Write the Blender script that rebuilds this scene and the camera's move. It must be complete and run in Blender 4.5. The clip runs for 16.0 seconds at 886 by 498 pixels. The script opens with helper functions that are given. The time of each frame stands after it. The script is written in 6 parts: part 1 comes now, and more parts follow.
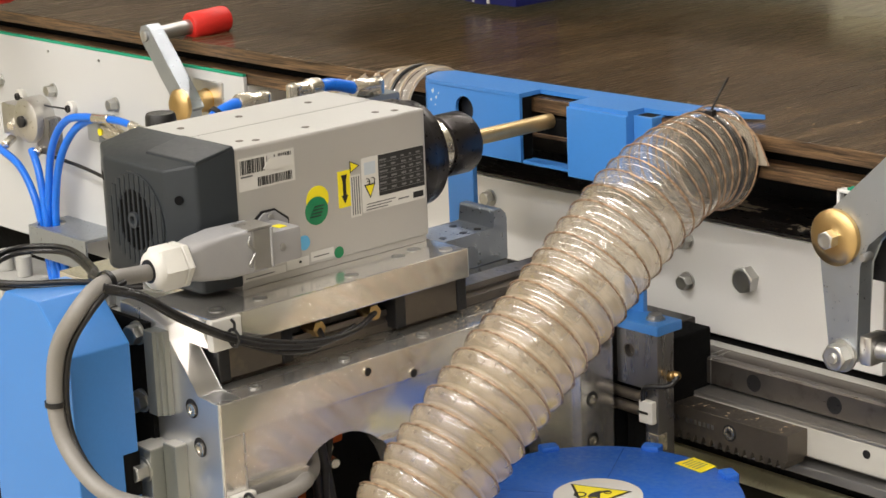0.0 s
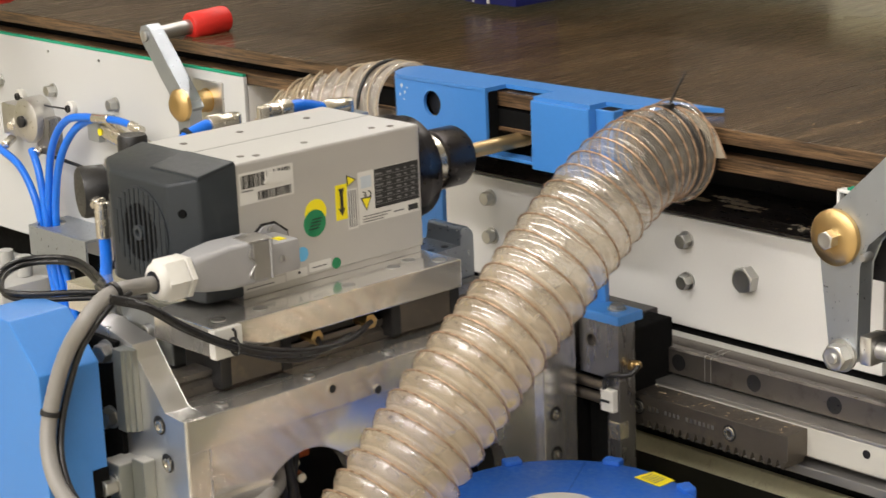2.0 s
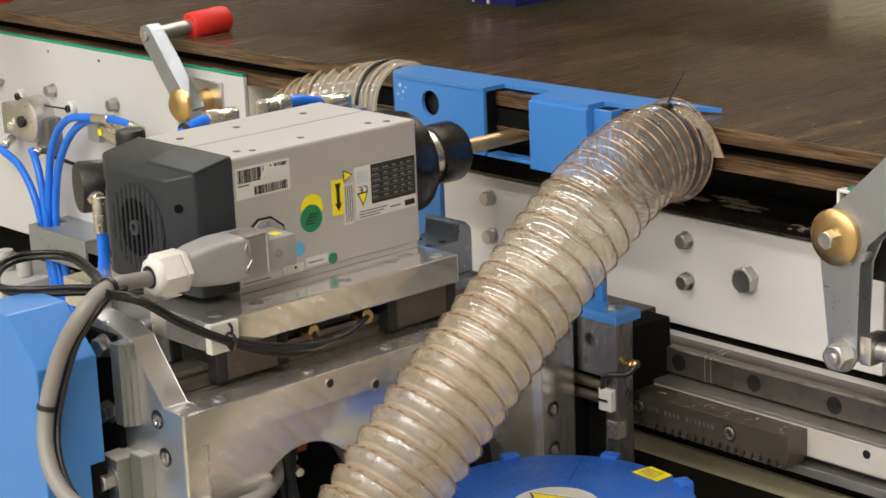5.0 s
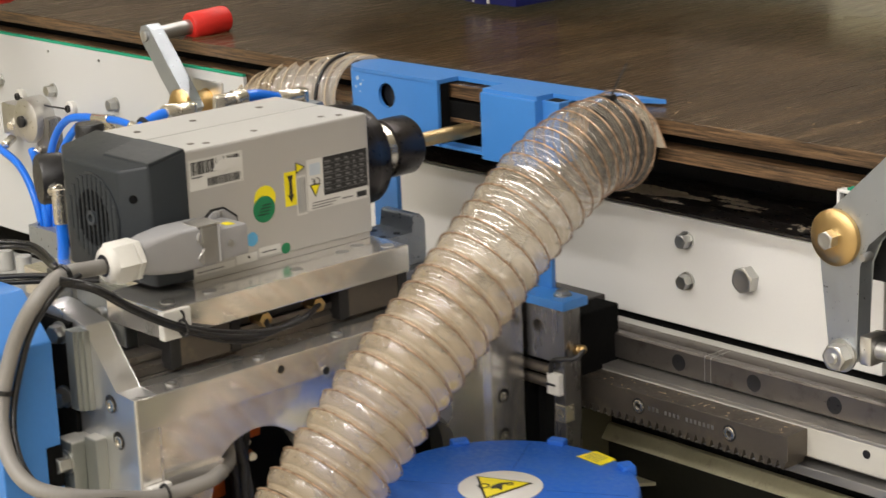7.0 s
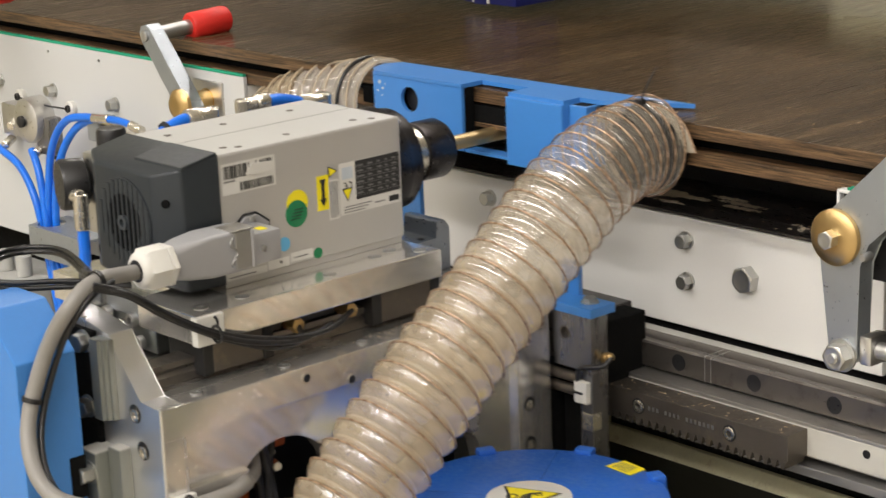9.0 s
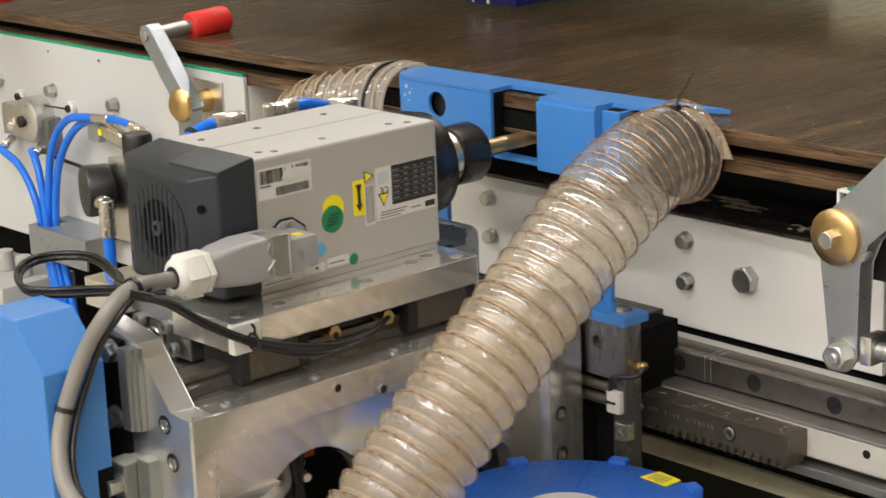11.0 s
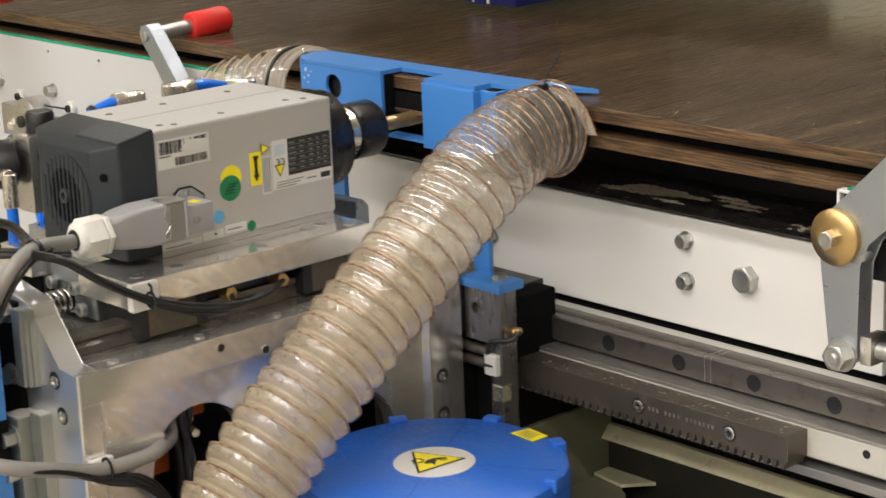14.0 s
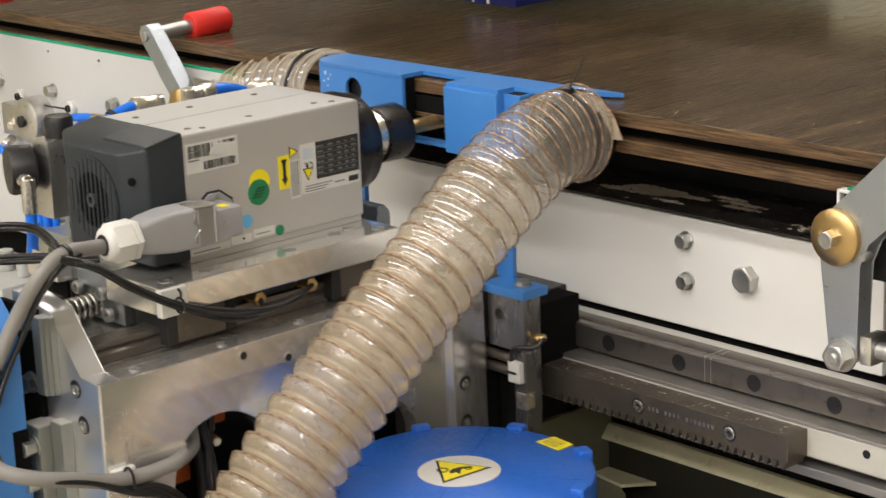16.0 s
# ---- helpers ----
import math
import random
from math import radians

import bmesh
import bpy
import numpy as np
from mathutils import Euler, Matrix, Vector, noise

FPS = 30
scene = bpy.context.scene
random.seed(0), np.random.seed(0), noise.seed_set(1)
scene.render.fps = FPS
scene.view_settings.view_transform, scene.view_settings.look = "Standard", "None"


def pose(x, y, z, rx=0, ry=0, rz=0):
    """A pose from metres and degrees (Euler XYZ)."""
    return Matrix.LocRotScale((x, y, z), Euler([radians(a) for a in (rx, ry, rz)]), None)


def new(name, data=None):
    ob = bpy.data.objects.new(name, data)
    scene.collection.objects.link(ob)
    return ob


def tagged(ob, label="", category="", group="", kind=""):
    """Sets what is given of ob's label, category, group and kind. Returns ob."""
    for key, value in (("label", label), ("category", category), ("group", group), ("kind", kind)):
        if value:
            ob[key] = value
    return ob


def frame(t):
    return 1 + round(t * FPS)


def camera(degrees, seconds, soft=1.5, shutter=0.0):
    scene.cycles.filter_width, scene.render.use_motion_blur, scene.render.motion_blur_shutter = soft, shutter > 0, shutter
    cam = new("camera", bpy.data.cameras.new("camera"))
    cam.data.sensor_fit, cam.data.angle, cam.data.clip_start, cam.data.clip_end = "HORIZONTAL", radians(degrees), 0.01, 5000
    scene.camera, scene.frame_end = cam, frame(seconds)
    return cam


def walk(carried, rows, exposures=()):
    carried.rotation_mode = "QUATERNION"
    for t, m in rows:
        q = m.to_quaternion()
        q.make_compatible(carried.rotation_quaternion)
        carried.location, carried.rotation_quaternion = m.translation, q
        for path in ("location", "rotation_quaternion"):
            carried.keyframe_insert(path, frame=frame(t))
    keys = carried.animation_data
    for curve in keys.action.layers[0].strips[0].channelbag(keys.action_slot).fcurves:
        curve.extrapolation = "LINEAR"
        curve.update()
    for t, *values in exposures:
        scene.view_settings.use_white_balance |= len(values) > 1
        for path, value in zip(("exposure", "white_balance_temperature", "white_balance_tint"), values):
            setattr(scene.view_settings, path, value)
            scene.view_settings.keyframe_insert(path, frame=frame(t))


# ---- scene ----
from mathutils.geometry import tessellate_polygon

# Axes: x along the guide rail, y into the machine (the spindle's axis), z up. Rail hole centre at the origin.
cam = camera(24.37, 16.0, shutter=0.4)
EYE = (0.8730, -0.9168, 0.4098)
YAW, PITCH, ROLL = 48.327, 15.179, -2.342
CAMERA_POSE = pose(*EYE, 90 - PITCH, 0, YAW) @ pose(0, 0, 0, 0, 0, ROLL)
walk(cam, [(0.0, CAMERA_POSE), (16.0, CAMERA_POSE)], [(0.0, 0.0), (1.5, 0.0), (2.8, -0.10), (4.0, -0.16), (8.0, -0.14), (9.0, -0.10), (12.0, -0.16), (16.0, -0.14)])

FLOOR = -0.95

# ---- light ----
world = bpy.data.worlds.new("hall_light")
scene.world = world
world.use_nodes = True
world.node_tree.nodes["Background"].inputs[0].default_value = (1.0, 0.95, 0.88, 1)
world.node_tree.nodes["Background"].inputs[1].default_value = 0.015


def lamp(name, x, y, z, sx, sy, watts, colour=(1.0, 0.948, 0.905)):
    data = bpy.data.lights.new(name, "AREA")
    data.shape, data.size, data.size_y, data.energy, data.color = "RECTANGLE", sx, sy, watts, colour
    ob = new(name, data)
    ob.matrix_world = pose(x, y, z)
    return ob


for lx, share in ((-2.6, 0.42), (0.0, 1.05), (2.6, 0.85)):
    for ly, watts in ((-5.6, 44), (-3.8, 66), (-2.2, 64), (-0.9, 8)):
        lamp("tube_light", lx, ly, 2.62, 2.5, 0.18, watts * share)
for lx, watts in ((-3.1, 36), (-0.5, 46)):
    lamp("tube_light", lx, 1.75, 2.62, 2.5, 0.18, watts)
# unseen lamps added to brighten the north wall that the panel mirrors
for lx in (-4.6, -2.0):
    lamp("tube_light", lx, 4.6, 2.62, 2.5, 0.18, 40)


# ---- materials ----
def material(name):
    m = bpy.data.materials.new(name)
    m.use_nodes = True
    nt = m.node_tree
    return m, nt, nt.nodes["Principled BSDF"]


def coords(nt, scale=(1, 1, 1)):
    tc = nt.nodes.new("ShaderNodeTexCoord")
    mp = nt.nodes.new("ShaderNodeMapping")
    mp.inputs["Scale"].default_value = scale
    nt.links.new(tc.outputs["Object"], mp.inputs["Vector"])
    return mp.outputs["Vector"]


def noise_node(nt, vec, scale, detail=4, rough=0.55):
    n = nt.nodes.new("ShaderNodeTexNoise")
    n.inputs["Scale"].default_value, n.inputs["Detail"].default_value, n.inputs["Roughness"].default_value = scale, detail, rough
    nt.links.new(vec, n.inputs["Vector"])
    return n.outputs["Fac"]


def ramp(nt, fac, stops):
    r = nt.nodes.new("ShaderNodeValToRGB")
    els = r.color_ramp.elements
    while len(els) < len(stops):
        els.new(0.5)
    for e, (p, c) in zip(els, stops):
        e.position, e.color = p, (*c, 1)
    nt.links.new(fac, r.inputs["Fac"])
    return r.outputs["Color"]


def mixc(nt, fac, a, b, kind="MIX"):
    n = nt.nodes.new("ShaderNodeMix")
    n.data_type, n.blend_type = "RGBA", kind
    for sock, v in ((n.inputs[0], fac), (n.inputs[6], a), (n.inputs[7], b)):
        if isinstance(v, (int, float)):
            sock.default_value = v
        elif isinstance(v, tuple):
            sock.default_value = (*v, 1)
        else:
            nt.links.new(v, sock)
    return n.outputs[2]


def remap(nt, fac, lo, hi):
    n = nt.nodes.new("ShaderNodeMapRange")
    n.inputs["From Min"].default_value, n.inputs["From Max"].default_value = 0.3, 0.7
    n.inputs["To Min"].default_value, n.inputs["To Max"].default_value = lo, hi
    nt.links.new(fac, n.inputs["Value"])
    return n.outputs["Result"]


def bump(nt, b, fac, strength, dist=0.001):
    n = nt.nodes.new("ShaderNodeBump")
    n.inputs["Strength"].default_value, n.inputs["Distance"].default_value = strength, dist
    nt.links.new(fac, n.inputs["Height"])
    nt.links.new(n.outputs["Normal"], b.inputs["Normal"])


def surface(name, colour, rough=0.5, metal=0.0, vary=0.12, grain=(1, 1, 1), coarse=18, fine=260, relief=0.06, dirt=None, spread=0.12, coat=0.0):
    """Colour with blotches and fine grain, uneven gloss and slight relief; dirt: a second colour in worn patches."""
    m, nt, b = material(name)
    vec, gvec = coords(nt), coords(nt, grain)
    big, small = noise_node(nt, vec, coarse, 3), noise_node(nt, gvec, fine, 5)
    dark = tuple(c * (1 - vary) for c in colour)
    light = tuple(min(1, c * (1 + vary)) for c in colour)
    col = ramp(nt, big, [(0.3, dark), (0.7, light)])
    col = mixc(nt, 0.35, col, ramp(nt, small, [(0.3, dark), (0.7, light)]))
    if dirt:
        spot = noise_node(nt, vec, coarse * 2.3, 6, 0.7)
        col = mixc(nt, ramp(nt, spot, [(0.55, (0, 0, 0)), (0.72, (0.75, 0.75, 0.75))]), col, dirt)
    nt.links.new(col, b.inputs["Base Color"])
    b.inputs["Metallic"].default_value = metal
    b.inputs["Coat Weight"].default_value = coat
    b.inputs["Coat Roughness"].default_value = 0.2
    nt.links.new(remap(nt, small, max(0.03, rough - spread), min(1, rough + spread)), b.inputs["Roughness"])
    if relief:
        bump(nt, b, small, relief, 0.00012)
    return m


ALU = surface("milled_aluminium", (0.78, 0.76, 0.73), 0.20, 0.85, 0.06, (1, 1, 1), 14, 26, 0.0, spread=0.08)
bump(ALU.node_tree, ALU.node_tree.nodes["Principled BSDF"], noise_node(ALU.node_tree, coords(ALU.node_tree), 30, 2), 0.5, 0.0004)
DECK = surface("stained_milled_aluminium", (0.66, 0.65, 0.62), 0.24, 0.9, 0.10, (1, 0.3, 1), 22, 60, 0.0, spread=0.10, dirt=(0.16, 0.15, 0.13))
ALU_BRIGHT = surface("polished_aluminium", (0.80, 0.80, 0.80), 0.29, 0.90, 0.03, (1, 1, 0.3), 16, 60, 0.0, spread=0.03)
ALU_DULL = surface("cast_aluminium", (0.62, 0.61, 0.59), 0.38, 1.0, 0.08, (1, 1, 1), 26, 420, 0.08)
BODY_GREY = surface("satin_silver_paint", (0.49, 0.48, 0.46), 0.38, 0.35, 0.04, (1, 1, 1), 20, 700, 0.0, spread=0.05)
# lighter copy of the silver paint, with the top's light in its colour
BODY_TOP_LIT = surface("lit_silver_top", (0.56, 0.56, 0.545), 0.34, 0.4, 0.04, (1, 1, 1), 20, 700, 0.0, spread=0.05)
CAP_GREY = surface("dark_grey_plastic", (0.026, 0.031, 0.036), 0.40, 0.0, 0.07, (1, 1, 1), 30, 300, 0.0, spread=0.03)
SLAT_GREY = surface("blue_grey_plastic", (0.046, 0.053, 0.060), 0.42, 0.0, 0.12, (1, 1, 1), 30, 800, 0.06)
BLACK = surface("black_plastic", (0.012, 0.012, 0.013), 0.38, 0.0, 0.3, (1, 1, 1), 30, 500, 0.05)
BLACK_STEEL = surface("burnished_black_steel", (0.050, 0.044, 0.043), 0.30, 0.85, 0.10, (1, 1, 1), 30, 300, 0.0, spread=0.04)
BLUE = surface("light_blue_paint", (0.050, 0.215, 0.590), 0.36, 0.0, 0.06, (1, 1, 1), 9, 500, 0.0, spread=0.05, coat=0.2)
DRUM_BLUE = surface("deep_blue_plastic", (0.020, 0.125, 0.55), 0.42, 0.0, 0.10, (1, 1, 1), 14, 300, 0.10, dirt=(0.05, 0.15, 0.5))
TUBE_BLUE = surface("blue_tube", (0.01, 0.16, 0.75), 0.3, 0.0, 0.03, relief=0.0, spread=0.03)
WHITE = surface("white_powder_coat", (0.74, 0.735, 0.715), 0.42, 0.0, 0.035, (1, 1, 1), 6, 900, 0.0)
ZINC = surface("zinc_plated_steel", (0.45, 0.45, 0.44), 0.40, 0.9, 0.06, (1, 1, 1), 60, 900, 0.01, spread=0.05)
BOLT_ZINC = surface("bright_zinc_bolt", (0.50, 0.50, 0.48), 0.34, 0.95, 0.08, (1, 1, 1), 60, 900, 0.0, spread=0.05)
GALV = surface("galvanised_steel_plate", (0.37, 0.40, 0.43), 0.38, 0.75, 0.07, (1, 1, 1), 35, 300, 0.08)
RAIL_STEEL = surface("ground_rail_steel", (0.20, 0.182, 0.165), 0.38, 0.85, 0.10, (0.2, 1, 1), 24, 300, 0.02, dirt=(0.11, 0.092, 0.075))
RACK_STEEL = surface("oily_rack_steel", (0.135, 0.118, 0.10), 0.42, 0.7, 0.18, (1, 1, 1), 30, 300, 0.08, dirt=(0.22, 0.18, 0.13))
BRASS = surface("turned_brass", (0.60, 0.42, 0.19), 0.32, 1.0, 0.05, (1, 1, 1), 40, 900, 0.01, spread=0.04)
TOOL = surface("tool_shank", (0.50, 0.37, 0.19), 0.38, 0.8, 0.12, (1, 0.1, 1), 60, 600, 0.05)
NICKEL = surface("nickel_fitting", (0.70, 0.66, 0.58), 0.24, 0.9, 0.05, relief=0.01, spread=0.05)
RED = surface("red_grip", (0.62, 0.022, 0.015), 0.5, 0.0, 0.15, (1, 1, 1), 40, 500, 0.15)
GREEN = surface("green_felt", (0.01, 0.30, 0.17), 0.8, 0.0, 0.15)
WHITE_PLASTIC = surface("white_nylon", (0.66, 0.65, 0.61), 0.4, 0.0, 0.05)
GREY_PLASTIC = surface("grey_connector", (0.34, 0.34, 0.348), 0.45, 0.1, 0.06, (1, 1, 1), 40, 900, 0.06)
CABLE_GREY = surface("grey_cable", (0.24, 0.23, 0.215), 0.45, 0.0, 0.08, (1, 1, 1), 30, 500, 0.05)
LABEL_WHITE = surface("white_label", (0.64, 0.63, 0.60), 0.45, 0.0, 0.04)
LABEL_BLACK = surface("black_print", (0.018, 0.018, 0.018), 0.4, 0.0, 0.2)
LABEL_GREY = surface("grey_print", (0.16, 0.16, 0.16), 0.5, 0.0, 0.2)
LABEL_YELLOW = surface("yellow_label", (0.85, 0.72, 0.01), 0.45, 0.0, 0.05)
LABEL_GREEN = surface("green_label", (0.01, 0.20, 0.08), 0.45, 0.0, 0.1)
LABEL_BLUE = surface("pale_blue_label", (0.12, 0.42, 0.70), 0.45, 0.0, 0.05)
FLOOR_TAN = surface("dusty_concrete", (0.42, 0.38, 0.30), 0.7, 0.0, 0.12, (1, 1, 1), 1.2, 40, 0.2)
WALL_PAINT = surface("hall_wall_paint", (0.74, 0.72, 0.66), 0.7, 0.0, 0.05, (1, 1, 1), 0.8, 30, 0.1)
DARK_TOP = surface("worn_black_coating", (0.034, 0.030, 0.028), 0.34, 0.0, 0.3, (0.3, 1, 1), 25, 300, 0.08, dirt=(0.09, 0.075, 0.06))
DUST = surface("wood_dust", (0.84, 0.74, 0.58), 0.9, 0.0, 0.15, (1, 1, 1), 60, 900, 0.4)
CHIP = surface("wood_chip", (0.50, 0.38, 0.24), 0.8, 0.0, 0.15, (1, 1, 1), 60, 900, 0.3)
LEDGE = surface("grey_milled_ledge", (0.46, 0.45, 0.43), 0.40, 0.85, 0.06, (0.3, 1, 1), 20, 500, 0.03)
ORANGE = surface("orange_plastic", (0.50, 0.10, 0.02), 0.45, 0.0, 0.15)
DRUM_DARK = surface("blue_mould_line", (0.012, 0.075, 0.36), 0.5, 0.0, 0.10)
BLACK_CABLE = surface("glossy_black_cable", (0.008, 0.008, 0.009), 0.36, 0.0, 0.3, (1, 1, 1), 30, 500, 0.02)
LABEL_PALE = surface("pale_print", (0.50, 0.56, 0.62), 0.5, 0.0, 0.08)
ALU_SATIN = surface("satin_aluminium_plate", (0.86, 0.84, 0.80), 0.14, 0.85, 0.05, (1, 0.3, 1), 14, 50, 0.0, spread=0.06)
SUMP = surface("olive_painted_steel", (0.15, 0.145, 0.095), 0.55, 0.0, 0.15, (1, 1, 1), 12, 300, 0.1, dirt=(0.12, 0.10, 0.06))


def wood(name, along, width, light, dark, rough, contrast=0.5):
    """Wood grain: along is the stretch per axis, width the fibres per metre across."""
    m, nt, b = material(name)
    vec = coords(nt, along)
    figure, fibre, pores = noise_node(nt, vec, width * 0.22, 3), noise_node(nt, vec, width, 6, 0.7), noise_node(nt, vec, width * 4, 4, 0.6)
    cloud = noise_node(nt, coords(nt, (1, 0.35, 1)), 16, 4, 0.6)
    mid = tuple((a + c) / 2 for a, c in zip(light, dark))
    half = 0.10 + 0.10 * (1 - contrast)
    col = ramp(nt, fibre, [(0.5 - half, dark), (0.50, mid), (0.5 + half, light)])
    col = mixc(nt, ramp(nt, figure, [(0.36, (0.0, 0.0, 0.0)), (0.66, (0.6, 0.6, 0.6))]), col, dark)
    col = mixc(nt, 0.10, col, ramp(nt, pores, [(0.40, tuple(c * 0.4 for c in dark)), (0.60, light)]))
    col = mixc(nt, 0.55, col, mixc(nt, 1.0, col, ramp(nt, cloud, [(0.34, (0.45, 0.45, 0.45)), (0.66, (1.0, 1.0, 1.0))]), "MULTIPLY"))
    nt.links.new(col, b.inputs["Base Color"])
    nt.links.new(remap(nt, pores, rough - 0.04, rough + 0.06), b.inputs["Roughness"])
    bump(nt, b, pores, 0.02, 0.0002)
    return m


WOOD_TOP = wood("dark_oak_laminate", (1, 0.030, 1), 210, (0.150, 0.094, 0.045), (0.036, 0.022, 0.010), 0.24, 0.0)
WOOD_EDGE = wood("dark_oak_edge_band", (0.035, 1, 1), 700, (0.27, 0.160, 0.078), (0.018, 0.010, 0.005), 0.42, 1.0)
WOOD_RAW = wood("raw_chipboard", (0.6, 1, 1), 500, (0.70, 0.47, 0.27), (0.48, 0.30, 0.16), 0.75)


def hose_dust(name, dust_lo, dust_hi, tint):
    """Fine wood dust clinging to the inside of the hose: thin enough to let light and the view through."""
    m, nt, b = material(name)
    nt.nodes.remove(b)
    vec = coords(nt)
    veil = mixc(nt, 0.2, noise_node(nt, vec, 60, 3, 0.55), noise_node(nt, vec, 420, 4, 0.6))
    colour = mixc(nt, veil, tuple(c * 0.80 for c in tint), tint)
    lit, glow = nt.nodes.new("ShaderNodeBsdfDiffuse"), nt.nodes.new("ShaderNodeBsdfTranslucent")
    nt.links.new(colour, lit.inputs[0])
    nt.links.new(colour, glow.inputs[0])
    haze = nt.nodes.new("ShaderNodeMixShader")
    haze.inputs[0].default_value = 0.35
    nt.links.new(lit.outputs[0], haze.inputs[1])
    nt.links.new(glow.outputs[0], haze.inputs[2])
    clear = nt.nodes.new("ShaderNodeBsdfTransparent")
    mix = nt.nodes.new("ShaderNodeMixShader")
    nt.links.new(remap(nt, veil, dust_lo, dust_hi), mix.inputs[0])
    nt.links.new(clear.outputs[0], mix.inputs[1])
    nt.links.new(haze.outputs[0], mix.inputs[2])
    nt.links.new(mix.outputs[0], nt.nodes["Material Output"].inputs["Surface"])
    return m


def clear_film(name):
    """Glossy clear plastic film."""
    m, nt, b = material(name)
    nt.nodes.remove(b)
    clear = nt.nodes.new("ShaderNodeBsdfTransparent")
    clear.inputs[0].default_value = (0.97, 0.96, 0.94, 1)
    gloss = nt.nodes.new("ShaderNodeBsdfGlossy")
    gloss.inputs["Roughness"].default_value = 0.10
    edge = nt.nodes.new("ShaderNodeLayerWeight")
    edge.inputs["Blend"].default_value = 0.5
    power, share = nt.nodes.new("ShaderNodeMath"), nt.nodes.new("ShaderNodeMath")
    power.operation, share.operation = "POWER", "MULTIPLY_ADD"
    power.inputs[1].default_value = 4.0
    share.inputs[1].default_value, share.inputs[2].default_value = 0.45, 0.115
    nt.links.new(edge.outputs["Facing"], power.inputs[0])
    nt.links.new(power.outputs[0], share.inputs[0])
    mix = nt.nodes.new("ShaderNodeMixShader")
    nt.links.new(share.outputs[0], mix.inputs[0])
    nt.links.new(clear.outputs[0], mix.inputs[1])
    nt.links.new(gloss.outputs[0], mix.inputs[2])
    nt.links.new(mix.outputs[0], nt.nodes["Material Output"].inputs["Surface"])
    return m


FILM = clear_film("clear_pvc_film")
HOSE = hose_dust("inner_dust", 0.30, 0.38, (0.90, 0.77, 0.58))
HOSE_THICK = hose_dust("settled_inner_dust", 0.46, 0.58, (0.90, 0.77, 0.58))
HOSE_MID = hose_dust("thin_inner_dust", 0.27, 0.35, (0.93, 0.83, 0.67))
HOSE_CLEAR = hose_dust("traces_of_inner_dust", 0.16, 0.26, (0.93, 0.87, 0.79))
HOSE_MILKY = hose_dust("milky_inner_dust", 0.46, 0.60, (0.93, 0.88, 0.81))
# flat black: paints the shade in gaps and openings, and colours some black parts
VOID = surface("gap_shade_and_black_parts", (0.006, 0.006, 0.006), 0.9, 0.0, 0.2)
for m_ in (CAP_GREY, SLAT_GREY):
    m_.node_tree.nodes["Principled BSDF"].inputs["Specular IOR Level"].default_value = 0.3
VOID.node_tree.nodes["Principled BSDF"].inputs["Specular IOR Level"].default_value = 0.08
BOX_GREY = surface("light_grey_plastic", (0.42, 0.42, 0.40), 0.5, 0.0, 0.06)
CARRIAGE = surface("dark_machined_steel", (0.24, 0.235, 0.235), 0.32, 0.9, 0.1, (1, 1, 0.2), 30, 200, 0.02)
OLIVE_WALL = surface("olive_hall_paint", (0.56, 0.54, 0.39), 0.7, 0.0, 0.05, (1, 1, 1), 0.8, 30, 0.1)
BEAM_GREY = surface("dark_grey_machine_paint", (0.085, 0.083, 0.078), 0.45, 0.0, 0.08)
NAVY = surface("navy_blue_paint", (0.012, 0.016, 0.13), 0.4, 0.0, 0.1)
LEDGE_PALE = surface("pale_milled_aluminium", (0.58, 0.57, 0.53), 0.45, 0.3, 0.05, (0.1, 1, 1), 30, 300, 0.02)
# darker copy of the olive paint, with the trough's inner shade in its colour
SUMP_SHADED = surface("shaded_olive_steel", (0.030, 0.029, 0.020), 0.5, 0.0, 0.25, (1, 1, 1), 14, 300, 0.1)
# brighter copy of the olive paint with stains; the rim's light is coloured in
SUMP_LIT = surface("lit_stained_olive", (0.74, 0.70, 0.48), 0.5, 0.0, 0.12, (1, 1, 1), 30, 300, 0.1, dirt=(0.36, 0.25, 0.12))
SHEET_GREY = surface("pale_grey_powder_coat", (0.54, 0.55, 0.55), 0.42, 0.0, 0.04, (1, 1, 1), 6, 900, 0.0)
BEARING_STEEL = surface("blue_grey_milled_steel", (0.34, 0.37, 0.41), 0.36, 0.75, 0.06, (1, 1, 1), 30, 300, 0.02)
SCREW_STEEL = surface("polished_screw_steel", (0.42, 0.40, 0.38), 0.16, 1.0, 0.05, (1, 1, 1), 30, 200, 0.0, spread=0.03)
GUIDE_STEEL = surface("ground_guide_steel", (0.36, 0.38, 0.365), 0.34, 0.85, 0.02, (1, 1, 1), 12, 40, 0.0, spread=0.02)
COPPER = surface("copper_coated_wire", (0.35, 0.235, 0.155), 0.30, 0.4, 0.12)


# ---- mesh helpers, all in world metres ----
def finish(bm, smooth=True):
    bmesh.ops.recalc_face_normals(bm, faces=bm.faces)
    if smooth:
        for f in bm.faces:
            f.smooth = True
        for e in bm.edges:
            if len(e.link_faces) == 2 and e.calc_face_angle(0) > radians(40):
                e.smooth = False
    return bm


ORIGIN = {}


def thing(name, at, label, category, group="", kind=""):
    ob = new(name)
    ob.empty_display_size = 0.02
    ob.location = at
    ORIGIN[ob.name] = Vector(at)
    return tagged(ob, label, category, group, kind)


